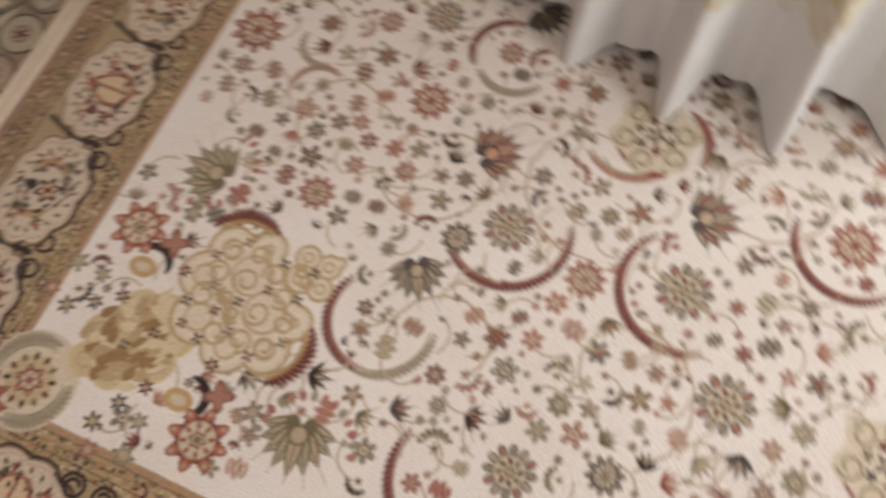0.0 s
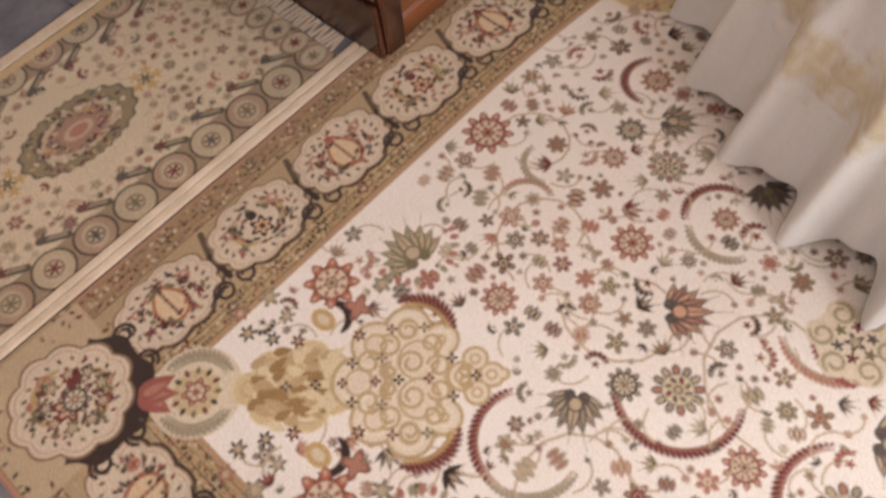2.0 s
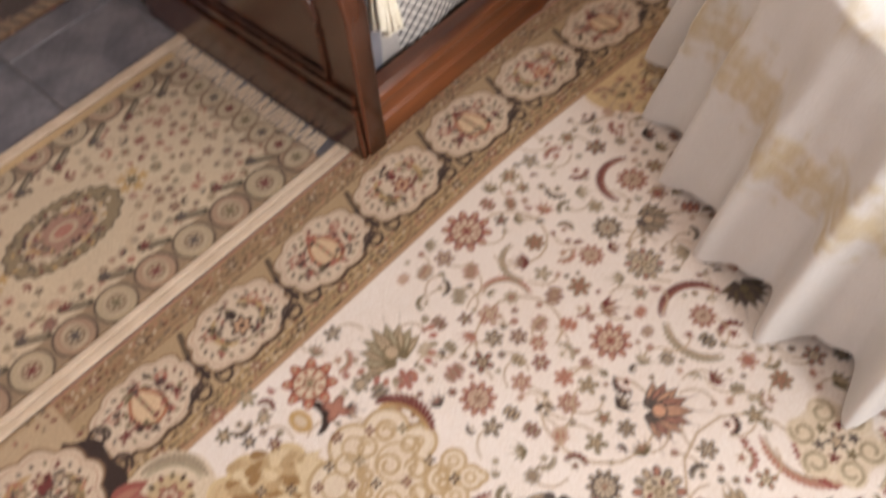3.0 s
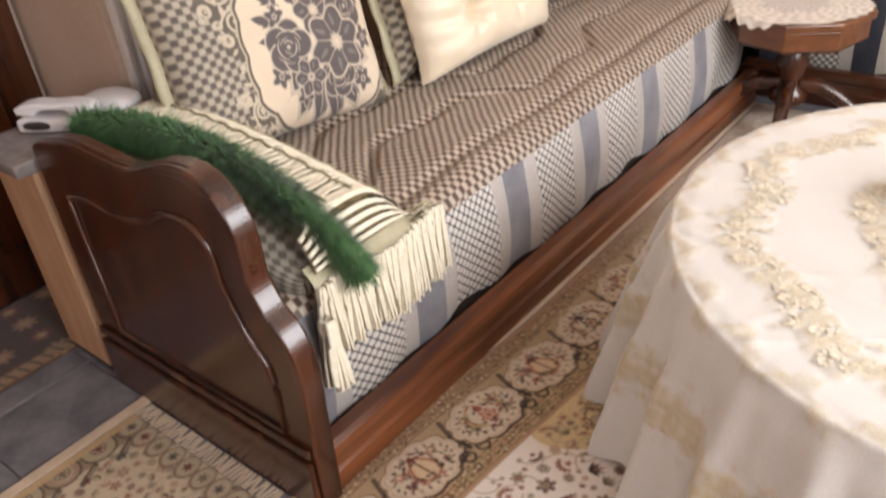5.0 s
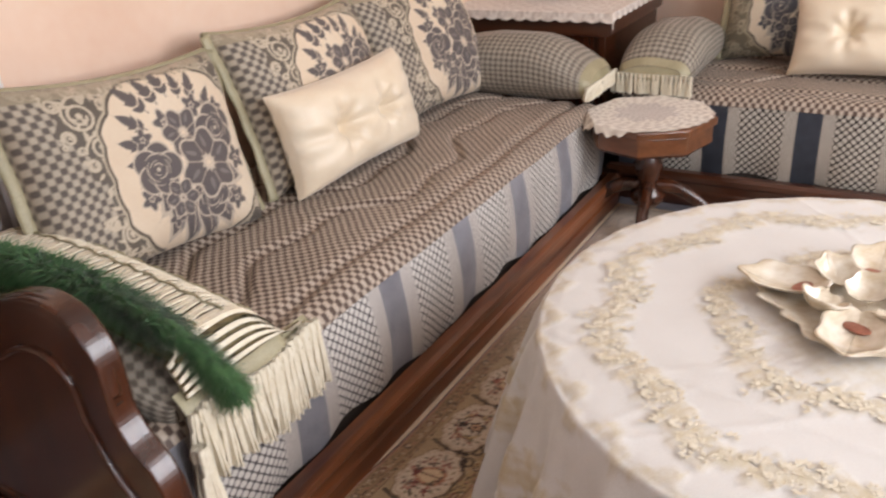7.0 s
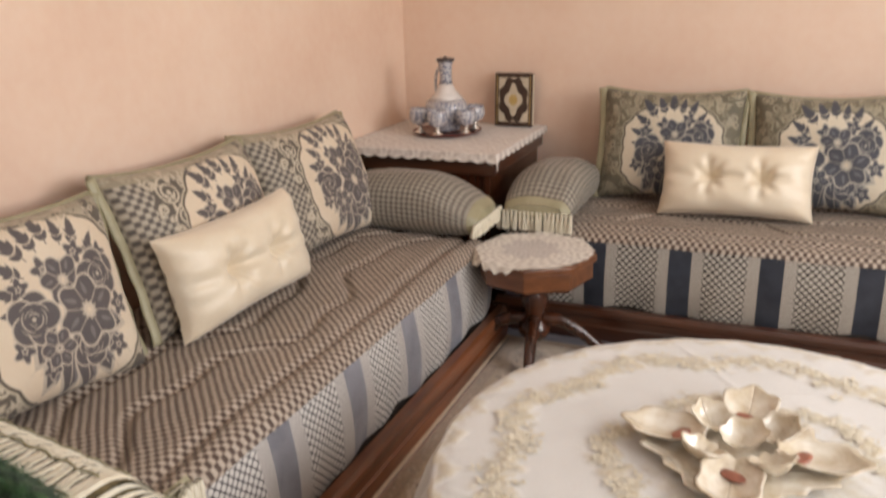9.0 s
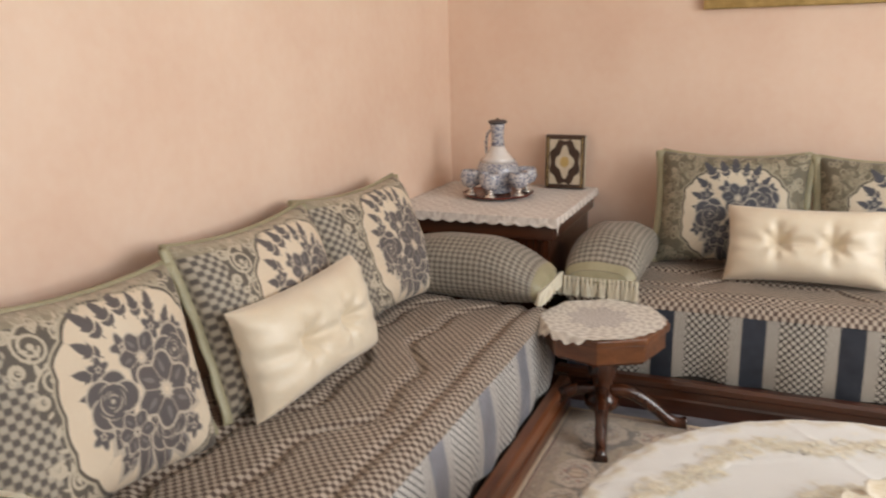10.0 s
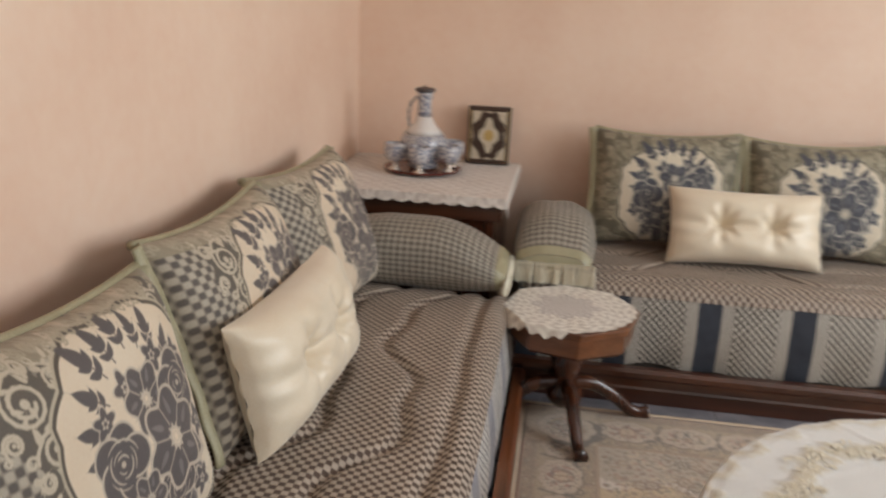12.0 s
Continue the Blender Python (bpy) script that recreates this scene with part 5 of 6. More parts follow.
pil = cream_pillow()
pil.matrix_basis = stand(0.335, -1.868, 0.580, 87, 13, 1)
copy_thing(pil, stand(1.622, -0.42, 0.568, 2, 24, 0))


# ---- bolsters ----
def yarn_tassel(length, thick, strands=18):
    """A tied head with loose yarn below, hanging from the origin."""
    r = random.Random(8)
    verts, faces = [], []

    def strand(pts, rad):
        b = len(verts)
        for x, y, z in pts:
            for i in range(3):
                a = 2.094 * i
                verts.append((x + rad * math.cos(a), y + rad * math.sin(a), z))
        for j in range(len(pts) - 1):
            for i in range(3):
                k = (i + 1) % 3
                faces.append((b + j * 3 + i, b + j * 3 + k, b + j * 3 + 3 + k, b + j * 3 + 3 + i))
    for q in range(strands):
        a, f = 2.4 * q, math.sqrt((q + 0.5) / strands)
        dx, dy = thick * 0.55 * f * math.cos(a), thick * 0.55 * f * math.sin(a)
        ln = length * r.uniform(0.90, 1.04)
        sway = r.uniform(-0.25, 0.25) * thick
        strand([(dx * 0.5, dy * 0.5, 0.0), (dx * 0.75, dy * 0.75, -0.12 * length), (dx * 0.55, dy * 0.55, -0.2 * length), (dx + sway * 0.5, dy, -0.6 * length), (dx * 1.15 + sway, dy * 1.15, -ln)], thick * 0.20)
    return mesh_of("tassel", verts, faces)


def tassel_row(thing, pts, length, thick, out=(0, 0, 0)):
    """A fringe of separate silk tassels that hang from a band."""
    me = yarn_tassel(length, thick)
    me.materials.append(cream_thread)
    r = random.Random(1)
    for p in pts:
        ob = part("tassel", me, None, thing)
        ob.location = p
        ob.rotation_euler = (r.uniform(-0.08, 0.08) + out[0], r.uniform(-0.08, 0.08) + out[1], 0)


def bolster_end(body, u, v, high):
    x, y, z = body(1.0 + 0 * u, v)
    return x + 0.012 * u, y * (1 - u), (z - high / 4) * (1 - u) + high / 4


def bolster(length, wide, high, label, fringed=True, fringe=0.078):
    """A flat arm pillow along local x, its front end (x = length) banded and fringed."""
    thing = tagged(new("arm_bolster"), label, "bolster", "arm bolsters")

    def body(u, v):
        a = 2 * math.pi * v
        ca, sa = np.cos(a), np.sin(a)
        sq = (abs(ca) ** 2.4 + abs(sa) ** 2.4) ** (-1 / 2.4)
        end = np.clip(np.minimum(u, 1 - u) * length / 0.16, 0, 1)
        k = 0.74 + 0.26 * np.sqrt(1 - (1 - end) ** 2)
        y = wide / 2 * ca * sq * k
        z = high / 2 + high / 2 * sa * sq * k * (1.0 + 0.08 * np.sin(u * 3.1)) + 0.003 * soft_noise(u * length, a, 5, 2)
        droop = 1 - 0.46 * np.clip((u - 0.60) / 0.40, 0, 1) ** 1.7 - 0.12 * np.clip((0.35 - u) / 0.35, 0, 1)
        return u * length, y, z * droop
    me = grid(170, 170, body)
    uu, vv = np.meshgrid(np.linspace(0, 1, 170), np.linspace(0, 1, 170))
    p, q = uu * length, vv * 1.7 * (wide + high)
    d = np.clip(0.5 + 2.2 * np.sin(math.pi * (p + q) / 0.022) * np.sin(math.pi * (p - q) / 0.022), 0, 1)[..., None]
    weave_colours(me, np.array((0.135, 0.117, 0.096)) * (1 - d) + np.array((0.37, 0.335, 0.28)) * d)
    part("cover", me, cushion_cloth, thing)
    if not fringed:
        part("end_cap", grid(5, 40, lambda u, v: bolster_end(body, u, v, high)), bolster_check, thing)
        return thing

    def band(u, v):
        x, y, z = body(0.955 + 0.05 * u, v)
        return x, y * 1.025, z * 1.03
    part("end_band", grid(6, 40, band), olive_satin, thing, "olive satin end band")
    def cap(u, v):
        x, y, z = body(1.0 + 0 * u, v)
        return x + 0.012 * u, y * (1 - u), (z - high / 4) * (1 - u) + high / 4
    part("end_cap", grid(5, 40, cap), olive_satin, thing)
    def cap0(u, v):
        x, y, z = body(0 * u, v)
        return x - 0.012 * u, y * (1 - u), (z - high / 4) * (1 - u) + high / 4
    part("end_cap", grid(5, 40, cap0), bolster_check, thing)
    tassel_row(thing, [(length + 0.006, wide * (k / 17 - 0.5) * 0.96, high * 0.33) for k in range(18)], fringe, 0.016)
    return thing


b1 = bolster(0.64, 0.30, 0.215, "checked jacquard arm bolster with fringed end beside the corner cabinet", fringe=0.05)
b1.matrix_basis = pose(0.12, -0.90, 0.415, 0, 0, 0)
b2 = bolster(0.56, 0.30, 0.195, "checked jacquard arm bolster with white fringe beside the corner cabinet")
b2.matrix_basis = pose(0.915, -0.215, 0.415, 0, 0, -90)
b3 = bolster(0.58, 0.30, 0.165, "checked jacquard arm bolster under a fringed throw", False)
b3.matrix_basis = pose(0.19, -2.885, 0.425, 0, 5, 0)


# ---- throw over the near bolster ----
throw = tagged(new("fringed_throw"), "cream strip-woven throw with green feather fringe over the bolster", "throw")


def drape(x, y):
    """Height of the bolster's covered surface."""
    a = np.clip(abs(y + 2.885) / 0.165, 0, 1)
    base = 0.600 - 0.06 * np.clip((x - 0.30) / 0.45, 0, 1) ** 1.5
    return base - 0.13 * a ** 3.2


rng = random.Random(12)
for k in range(41):
    xs = 0.16 + k * 0.0152
    ys = np.linspace(-2.965, -2.715, 11)
    verts, faces = [], []
    half = 0.0052 + rng.uniform(-0.0009, 0.0012)
    skew = rng.uniform(-0.006, 0.006)
    for j, y in enumerate(ys):
        xx = xs + skew * j / 10 + 0.002 * math.sin(j + k)
        z = float(drape(np.array(xx), np.array(y))) + 0.012 + rng.uniform(-0.0015, 0.0015)
        verts += [(xx - half, y, z), (xx + half, y, z), (xx + half, y, z - 0.004), (xx - half, y, z - 0.004)]
    for j in range(10):
        for i in range(4):
            faces.append((j * 4 + i, j * 4 + (i + 1) % 4, j * 4 + 4 + (i + 1) % 4, j * 4 + 4 + i))
    faces += [(3, 2, 1, 0), (40, 41, 42, 43)]
    part("woven_strip", mesh_of("woven_strip", verts, faces, False), cream_thread, throw)
under = plain("throw_net", (0.05, 0.042, 0.02), (0.22, 0.17, 0.075), 0.7, 60.0, 400.0, 0.3)
for y in (-2.90, -2.835, -2.77):
    xs = np.linspace(0.165, 0.765, 40)
    zs = drape(xs, np.full(40, y)) + 0.0135
    part("cross_cord", tube([(xs[i], y + 0.004 * math.sin(i * 1.7), zs[i] + 0.001 * (i % 2)) for i in range(40)], 0.0028, 6), olive_satin, throw, "thin olive cross cord")


def net(u, v):
    x, y = 0.14 + u * 0.655, -2.975 + v * 0.265
    return x, y, drape(x, y) + 0.004


part("net_ground", grid(50, 24, net), under, throw, "olive and gold net under the strips")


def front_fall(u, v):
    y = -3.0 + u * 0.345
    x = 0.785 + 0.03 * np.sin(v * 1.5)
    return x, y, np.clip(drape(0.78 + 0 * y, np.clip(y, -3.0, -2.72)), 0.44, 0.465) + 0.006 - v * 0.045


def front_net(u, v):
    y = -2.985 + u * 0.30
    x = 0.765 + 0.035 * np.sin(v * 1.5)
    top = drape(0.775 + 0 * y, y) + 0.006
    return x, y, top + (0.452 - top) * v


part("net_ground", grid(24, 10, front_net), under, throw)
for vv in (0.08, 0.27, 0.46, 0.65, 0.84):
    us = np.linspace(0.0, 1.0, 14)
    va = [front_net(us, np.full(14, vv + d)) for d in (-0.05, 0.05)]
    verts, faces = [], []
    for j in range(14):
        for x, y, z in va:
            verts += [(x[j] + 0.004, y[j], z[j] + 0.003), (x[j] + 0.010, y[j], z[j] + 0.006)]
    for j in range(13):
        q = j * 4
        for i0, i1 in ((0, 1), (1, 3), (3, 2), (2, 0)):
            faces.append((q + i0, q + i1, q + 4 + i1, q + 4 + i0))
    part("woven_strip", mesh_of("woven_strip", verts, faces, False), cream_thread, throw)
part("front_hem", grid(24, 8, front_fall), olive_satin, throw, "olive satin hem")
tassel_row(throw, [(0.815 + 0.004 * math.sin(k * 2.1), -2.99 + k * 0.0150, 0.435 + 0.010 * math.sin(k * 0.35 + 0.4)) for k in range(23)], 0.155, 0.021)
ob = part("tassel", yarn_tassel(0.15, 0.034, 40), cream_thread, throw)
ob.location = (0.850, -3.02, 0.40)

green = plain("green_feather", (0.022, 0.078, 0.022), (0.088, 0.215, 0.072), 0.6, 40.0, 200.0, 0.2, sheen=0.3)
path = smooth_curve([(0.13, -2.995, 0.61), (0.28, -2.982, 0.632), (0.44, -2.968, 0.638), (0.59, -2.962, 0.622), (0.70, -2.952, 0.588), (0.785, -2.935, 0.53), (0.835, -2.915, 0.455)], 12)
verts, faces = [], []
for k in range(26000):
    t = rng.random() * (len(path) - 1.001)
    i = int(t)
    p = Vector(path[i]).lerp(Vector(path[i + 1]), t - i)
    along = (Vector(path[i + 1]) - Vector(path[i])).normalized()
    d = Vector((rng.gauss(0, 1), rng.gauss(0, 1), rng.gauss(0.25, 0.8)))
    d = (d - 0.6 * along * d.dot(along)).normalized() + 0.35 * along + Vector((0, 0, -0.5))
    ln = rng.uniform(0.030, 0.058) * (0.72 + 0.45 * abs(math.sin(t * 0.9)))
    side = d.cross(along)
    side = (side.normalized() if side.length > 1e-4 else Vector((1, 0, 0))) * rng.uniform(0.0006, 0.0015)
    mid = p + d.normalized() * ln * 0.55
    tip = p + d.normalized() * ln + Vector((0, 0, -0.010))
    b = len(verts)
    verts += [p, mid + side, tip, mid - side]
    faces.append((b, b + 1, b + 2, b + 3))
tagged(part("feather_fringe", mesh_of("feather_fringe", verts, faces, False), green, throw, "dark green feathery fringe"), kind="stuff")

# ---- cabinet with the telephone ----
cab = tagged(new("phone_cabinet"), "narrow wooden cabinet with grey marble top and black plinth", "cabinet")
part("plinth", box(-0.07, -3.118, 0.0, 0.128, -2.83, 0.03, 0.003), black_base, cab, "black plinth")
part("side_board", box(-0.06, -3.128, 0.031, 0.128, -2.83, 0.55, 0.004), plank_wood, cab, "pale raw wooden board")
part("marble_top", box(-0.08, -3.16, 0.552, 0.133, -2.815, 0.582, 0.008, 3), marble_grey, cab, "grey veined marble top")
white_plastic = plain("white_plastic", (0.66, 0.64, 0.66), (0.74, 0.72, 0.74), 0.3, 5.0, 200.0, 0.02)
dark_plastic = plain("dark_plastic", (0.02, 0.018, 0.018), (0.035, 0.03, 0.03), 0.4)
phone = tagged(new("telephone"), "white plastic telephone lying on the marble top", "telephone")
phone.matrix_basis = pose(0.028, -2.99, 0.5835, 0, 0, 30)


def lozenge(sx, sy, sz, e=3.0):
    """A rounded pad, as moulded plastic has it."""
    def fn(u, v):
        a, b = 2 * math.pi * u, math.pi * (v - 0.5)
        ca, sa, cb, sb = np.cos(a), np.sin(a), np.cos(b), np.sin(b)
        p = 2 / e
        f = lambda c: np.sign(c) * abs(c) ** p
        return sx * f(ca) * f(cb), sy * f(sa) * f(cb), sz * (1 + f(sb))
    return grid(28, 16, fn)


part("base", box(-0.085, -0.038, 0.0, 0.085, 0.045, 0.03, 0.011, 4), white_plastic, phone)
hs = part("handset", extrude_outline(smooth_curve([(-0.088, 0.0), (-0.09, 0.016), (-0.05, 0.026), (0.0, 0.024), (0.05, 0.026), (0.09, 0.016), (0.088, 0.0)], 5) + smooth_curve([(0.05, -0.004), (0.03, 0.009), (0.0, 0.011), (-0.03, 0.009), (-0.05, -0.004)], 5), -0.024, 0.024, 1, 0.006), white_plastic, phone)
hs.location = (0.0, 0.002, 0.034)
sl = part("speaker_slot", lozenge(0.034, 0.006, 0.010, 2.3), dark_plastic, phone, "dark opening")
sl.location = (-0.035, -0.037, 0.007)
puck = tagged(part("white_dome", lozenge(0.075, 0.055, 0.022, 2.2), white_plastic), "smooth white oval plastic case beside the telephone", "case")
puck.matrix_basis = pose(0.052, -2.875, 0.5835, 0, 0, 10)
cord = part("cord", tube(smooth_curve([(0.06, 0.04, 0.006), (0.10, 0.09, 0.004), (0.09, 0.15, 0.004), (0.04, 0.19, 0.004)], 6), 0.003, 6), dark_plastic, phone, "thin dark cord")

# ---- round table ----
CX, CY, TR, TZ = 1.805, -2.30, 0.585, 0.462
table = tagged(new("round_table"), "low round wooden table under a long white cloth", "table")
for k, a in enumerate((0.6, 2.2, 3.8, 5.3)):
    ob = part("leg", lathe([(0.028, 0.0), (0.032, 0.05), (0.02, 0.10), (0.03, 0.25), (0.022, 0.36), (0.035, 0.42)], 12), wood_up, table)
    ob.location = (CX + 0.36 * math.cos(a), CY + 0.36 * math.sin(a), 0.011)
ob = part("tabletop", lathe([(TR - 0.012, 0.424), (TR - 0.004, 0.43), (TR - 0.004, 0.444), (TR - 0.012, 0.450)], 64), wood_up, table)
ob.location = (CX, CY, 0.004)

white_cloth = woven("white_lace_cloth", 0.7, 500.0, 0.25, 0.3, 0.0015)
NT, NR = 540, 150


def cloth_profile(u, v):
    a = 2 * math.pi * u
    s = v * 1.10                     # way from the middle outwards and down
    deg = np.degrees(np.arctan2(np.sin(a), np.cos(a)))
    turn = (deg + 78.5) / (360.0 / 27.0) + 0.08 * np.sin(3 * a + 0.4) + 0.05 * np.sin(5 * a + 1.1)
    wave = np.cos(2 * math.pi * turn + 0.55 * np.sin(2 * math.pi * turn))
    lobe = 0.5 + 0.5 * wave
    folds = wave * (1.0 + 0.3 * np.sin(4 * a + 0.6)) + 0.22 * np.cos(4 * math.pi * turn + 2 * np.sin(2 * a))
    on_top = np.minimum(s, TR + 0.01)
    drop = np.clip(s - TR - 0.01, 0, None)
    soft = np.clip(drop / 0.06, 0, 1)
    k = drop / 0.505
    r = on_top + soft * 0.010 + 0.092 * k + 0.042 * folds * np.clip(k * 1.15 - 0.04, 0, 1) ** 0.8
    z = TZ + 0.004 - drop * 0.905 - 0.006 * np.clip((s - TR + 0.02) / 0.03, 0, 1) * (drop < 0.001)
    wrinkle = 0.00025 * np.sin(a * 5 + 17 * s) * np.sin(s * 31 + 3 * a) + 0.0022 * np.exp(-((np.sin(a + 0.9) * s - 0.16) / 0.008) ** 2) + 0.0022 * np.exp(-((np.sin(a - 0.6) * s + 0.22) / 0.008) ** 2) + 0.002 * np.exp(-((np.sin(a + 0.2) * s + 0.34) / 0.007) ** 2)
    for ang, off, wd in ((0.3, 0.05, 0.010), (0.5, -0.12, 0.012), (0.42, 0.30, 0.011), (1.2, 0.10, 0.010), (0.35, -0.36, 0.012), (0.9, -0.02, 0.009), (0.6, 0.42, 0.010)):
        wrinkle = wrinkle + 0.0019 * np.exp(-((np.sin(a - ang) * s - off + 0.02 * np.sin(5 * np.cos(a - ang) * s)) / wd) ** 2) * (0.5 + 0.5 * np.sin(7 * np.cos(a - ang) * s + off * 20))
    z = z + wrinkle * (drop <= 0) + 0.022 * (1 - lobe) * k ** 3
    return a, s, drop, r, np.maximum(z, 0.0125)


def cloth_shape(u, v):
    a, s, drop, r, z = cloth_profile(u, v)
    return CX + r * np.cos(a), CY + r * np.sin(a), z


tablecloth = tagged(new("tablecloth"), "white tablecloth with raised gold lace garlands hanging to the floor", "tablecloth")
me = grid(NT, NR, cloth_shape)
u, v = np.meshgrid(np.linspace(0, 1, NT), np.linspace(0, 1, NR))
a, s, drop, r, z = cloth_profile(u, v)
X, Y = s * np.cos(a), s * np.sin(a)


def lumps(x, y, k, seed):
    return (np.sin(x * k + seed) * np.sin(y * k * 1.1 + 2 * seed) + 0.6 * np.sin(x * k * 2.1 + y * k * 0.7 + seed) * np.sin(y * k * 1.9 - x * k * 0.6) + 0.4 * np.sin(x * k * 3.7 - seed) * np.sin(y * k * 3.3 + seed))


def garland(r0, w, waves, seed):
    d = abs(s - r0 - 0.018 * np.sin(waves * a + seed)) / w
    return np.clip(1.25 - d + 0.55 * lumps(X, Y, 75, seed), 0, 1) * (d < 1.6)


lace = np.maximum.reduce([garland(0.465, 0.034, 9, 0.3), garland(0.26, 0.032, 6, 1.7), 0.8 * garland(0.585, 0.02, 30, 0.9), 1.3 * garland(0.82, 0.055, 12, 0.5), 0.5 * garland(0.15, 0.05, 4, 3.1)])
ground, goldc = np.array((0.675, 0.65, 0.615)), np.array((0.56, 0.47, 0.31))
weave_colours(me, ground + (goldc - ground) * (lace * (0.72 + 0.25 * lumps(X, Y, 160, 1.0)))[..., None].clip(0, 1))
co = np.empty(len(me.vertices) * 3, dtype=np.float32)
me.vertices.foreach_get("co", co)
co = co.reshape(-1, 3)
co[:, 2] += (lace * (drop <= 0)).ravel() * 0.004
co[:, 0] += (lace * (drop > 0) * np.cos(a)).ravel() * 0.005
co[:, 1] += (lace * (drop > 0) * np.sin(a)).ravel() * 0.005
me.vertices.foreach_set("co", co.ravel())
me.update()
part("cloth", me, white_cloth, tablecloth)
# raised petals of the garlands
verts, faces = [], []
rng = random.Random(21)


def petal(x, y, z, turn, length, wide, lift):
    """A small cupped petal, pointed at both ends."""
    c, t = math.cos(turn), math.sin(turn)
    k = len(verts)
    for p, q, h in ((0, 0, 0), (0.45, 1, 0.35), (1, 0, 1), (0.45, -1, 0.35), (0.5, 0, 0.75)):
        verts.append((x + length * p * c - wide * q * t, y + length * p * t + wide * q * c, z + lift * h))
    faces.extend([(k, k + 3, k + 4), (k + 3, k + 2, k + 4), (k + 2, k + 1, k + 4), (k + 1, k, k + 4)])


for k in range(620):
    ring = k % 3
    t = rng.uniform(0, 2 * math.pi)
    rr = rng.gauss(0.465 + 0.022 * math.sin(9 * t + 0.3), 0.020) if ring else rng.gauss(0.26 + 0.020 * math.sin(6 * t + 1.7), 0.018)
    cx0, cy0, spin = CX + rr * math.cos(t), CY + rr * math.sin(t), rng.uniform(0, 6.28)
    n = rng.choice((4, 5, 6, 7))
    size = rng.uniform(0.008, 0.017)
    for q in range(n):
        a0 = spin + 2 * math.pi * q / n * (1.0 if k % 2 else 0.55)
        petal(cx0 + 0.003 * math.cos(a0), cy0 + 0.003 * math.sin(a0), TZ + 0.0080, a0, size * rng.uniform(0.7, 1.1), size * 0.28, 0.0018)
bm = mesh_of("lace_petals", verts, faces, False)
tagged(part("lace_petals", bm, plain("gold_lace", (0.66, 0.58, 0.43), (0.77, 0.71, 0.59), 0.75, 90.0, 400.0, 0.2), tablecloth, "small raised gold petals"), kind="stuff")

# ---- shell dish on the table ----
pearl = plain("mother_of_pearl", (0.58, 0.47, 0.32), (0.84, 0.79, 0.69), 0.16, 25.0, 150.0, 0.04, coat=0.6)
dish = tagged(new("shell_dish"), "glossy pearl dish made of shell-shaped bowls on a scalloped tray", "dish")
dish.matrix_basis = pose(1.775, -2.250, TZ + 0.011, 0, 0, 42) @ Matrix.Diagonal((0.97, 0.97, 0.56, 1))


def tray_shape(u, v):
    t = 2 * math.pi * u
    edge = (abs(np.cos(t)) ** 3.2 + abs(np.sin(t)) ** 3.2) ** (-1 / 3.2)
    rr = 0.172 * edge * (1 + 0.055 * np.cos(16 * t) * v + 0.035 * np.cos(4 * t + math.pi)) * v
    zz = 0.004 + 0.024 * v ** 3.5 + 0.006 * np.cos(16 * t) * v ** 4
    return rr * np.cos(t), rr * np.sin(t), zz


tray = part("tray", grid(128, 16, tray_shape), pearl, dish)
tray.modifiers.new("thickness", "SOLIDIFY").thickness = 0.004


def shell_bowl(u, v):
    t = 2 * math.pi * u
    rr = v * (0.050 * (1 + 0.07 * np.cos(7 * t) * v)) * (1 + 0.25 * np.cos(t))
    return rr * np.cos(t), rr * np.sin(t) * 0.85, 0.006 + 0.034 * v ** 2.2 + 0.014 * v ** 3 * np.cos(t) + 0.003 * np.cos(7 * t) * v


shell_mesh = grid(56, 12, shell_bowl)
shell_mesh.materials.append(pearl)
for k in range(8):
    corner = k % 2 == 0
    t = k * math.pi / 4 + math.pi / 4
    rr = 0.118 if corner else 0.088
    ob = part("shell_bowl", shell_mesh, None, dish)
    ob.matrix_basis = pose(rr * math.cos(t), rr * math.sin(t), 0.014, 0, 0, math.degrees(t)) @ pose(0, 0, 0, 0, 10 if corner else -12, 0) @ Matrix.Diagonal((1.65, 1.35, 1.2, 1) if corner else (0.95, 1.0, 1.35, 1))
    ob.modifiers.new("thickness", "SOLIDIFY").thickness = 0.003
ob = part("shell_bowl", shell_mesh, None, dish)
ob.matrix_basis = pose(0, 0, 0.026, 0, 0, 20) @ Matrix.Diagonal((0.95, 1.0, 1.25, 1))
sweet = plain("rose_sweet", (0.22, 0.075, 0.05), (0.42, 0.16, 0.10), 0.4, 60.0)
for k in range(4):
    t = k * math.pi / 2 + math.pi / 4
    ob = part("sweet", lozenge(0.026, 0.015, 0.006, 2.3), sweet, dish, "reddish sweet")
    ob.matrix_basis = pose(0.112 * math.cos(t), 0.112 * math.sin(t), 0.027, 0, 0, k * 90 + 110)

# ---- octagonal side table ----
OX, OY = 0.988, -1.01
octo = tagged(new("side_table"), "small octagonal walnut side table on a turned pedestal", "side table")
octo.matrix_basis = pose(OX, OY, 0) @ Matrix.Diagonal((0.97, 0.97, 1.10, 1))


def octagon(r, z0, z1, bevel):
    bm = bmesh.new()
    bmesh.ops.create_cone(bm, cap_ends=True, segments=8, radius1=r, radius2=r, depth=z1 - z0, matrix=pose(0, 0, (z0 + z1) / 2, 0, 0, 7))
    bmesh.ops.bevel(bm, geom=bm.edges[:], offset=bevel, segments=2, profile=0.6, affect="EDGES")
    return bm


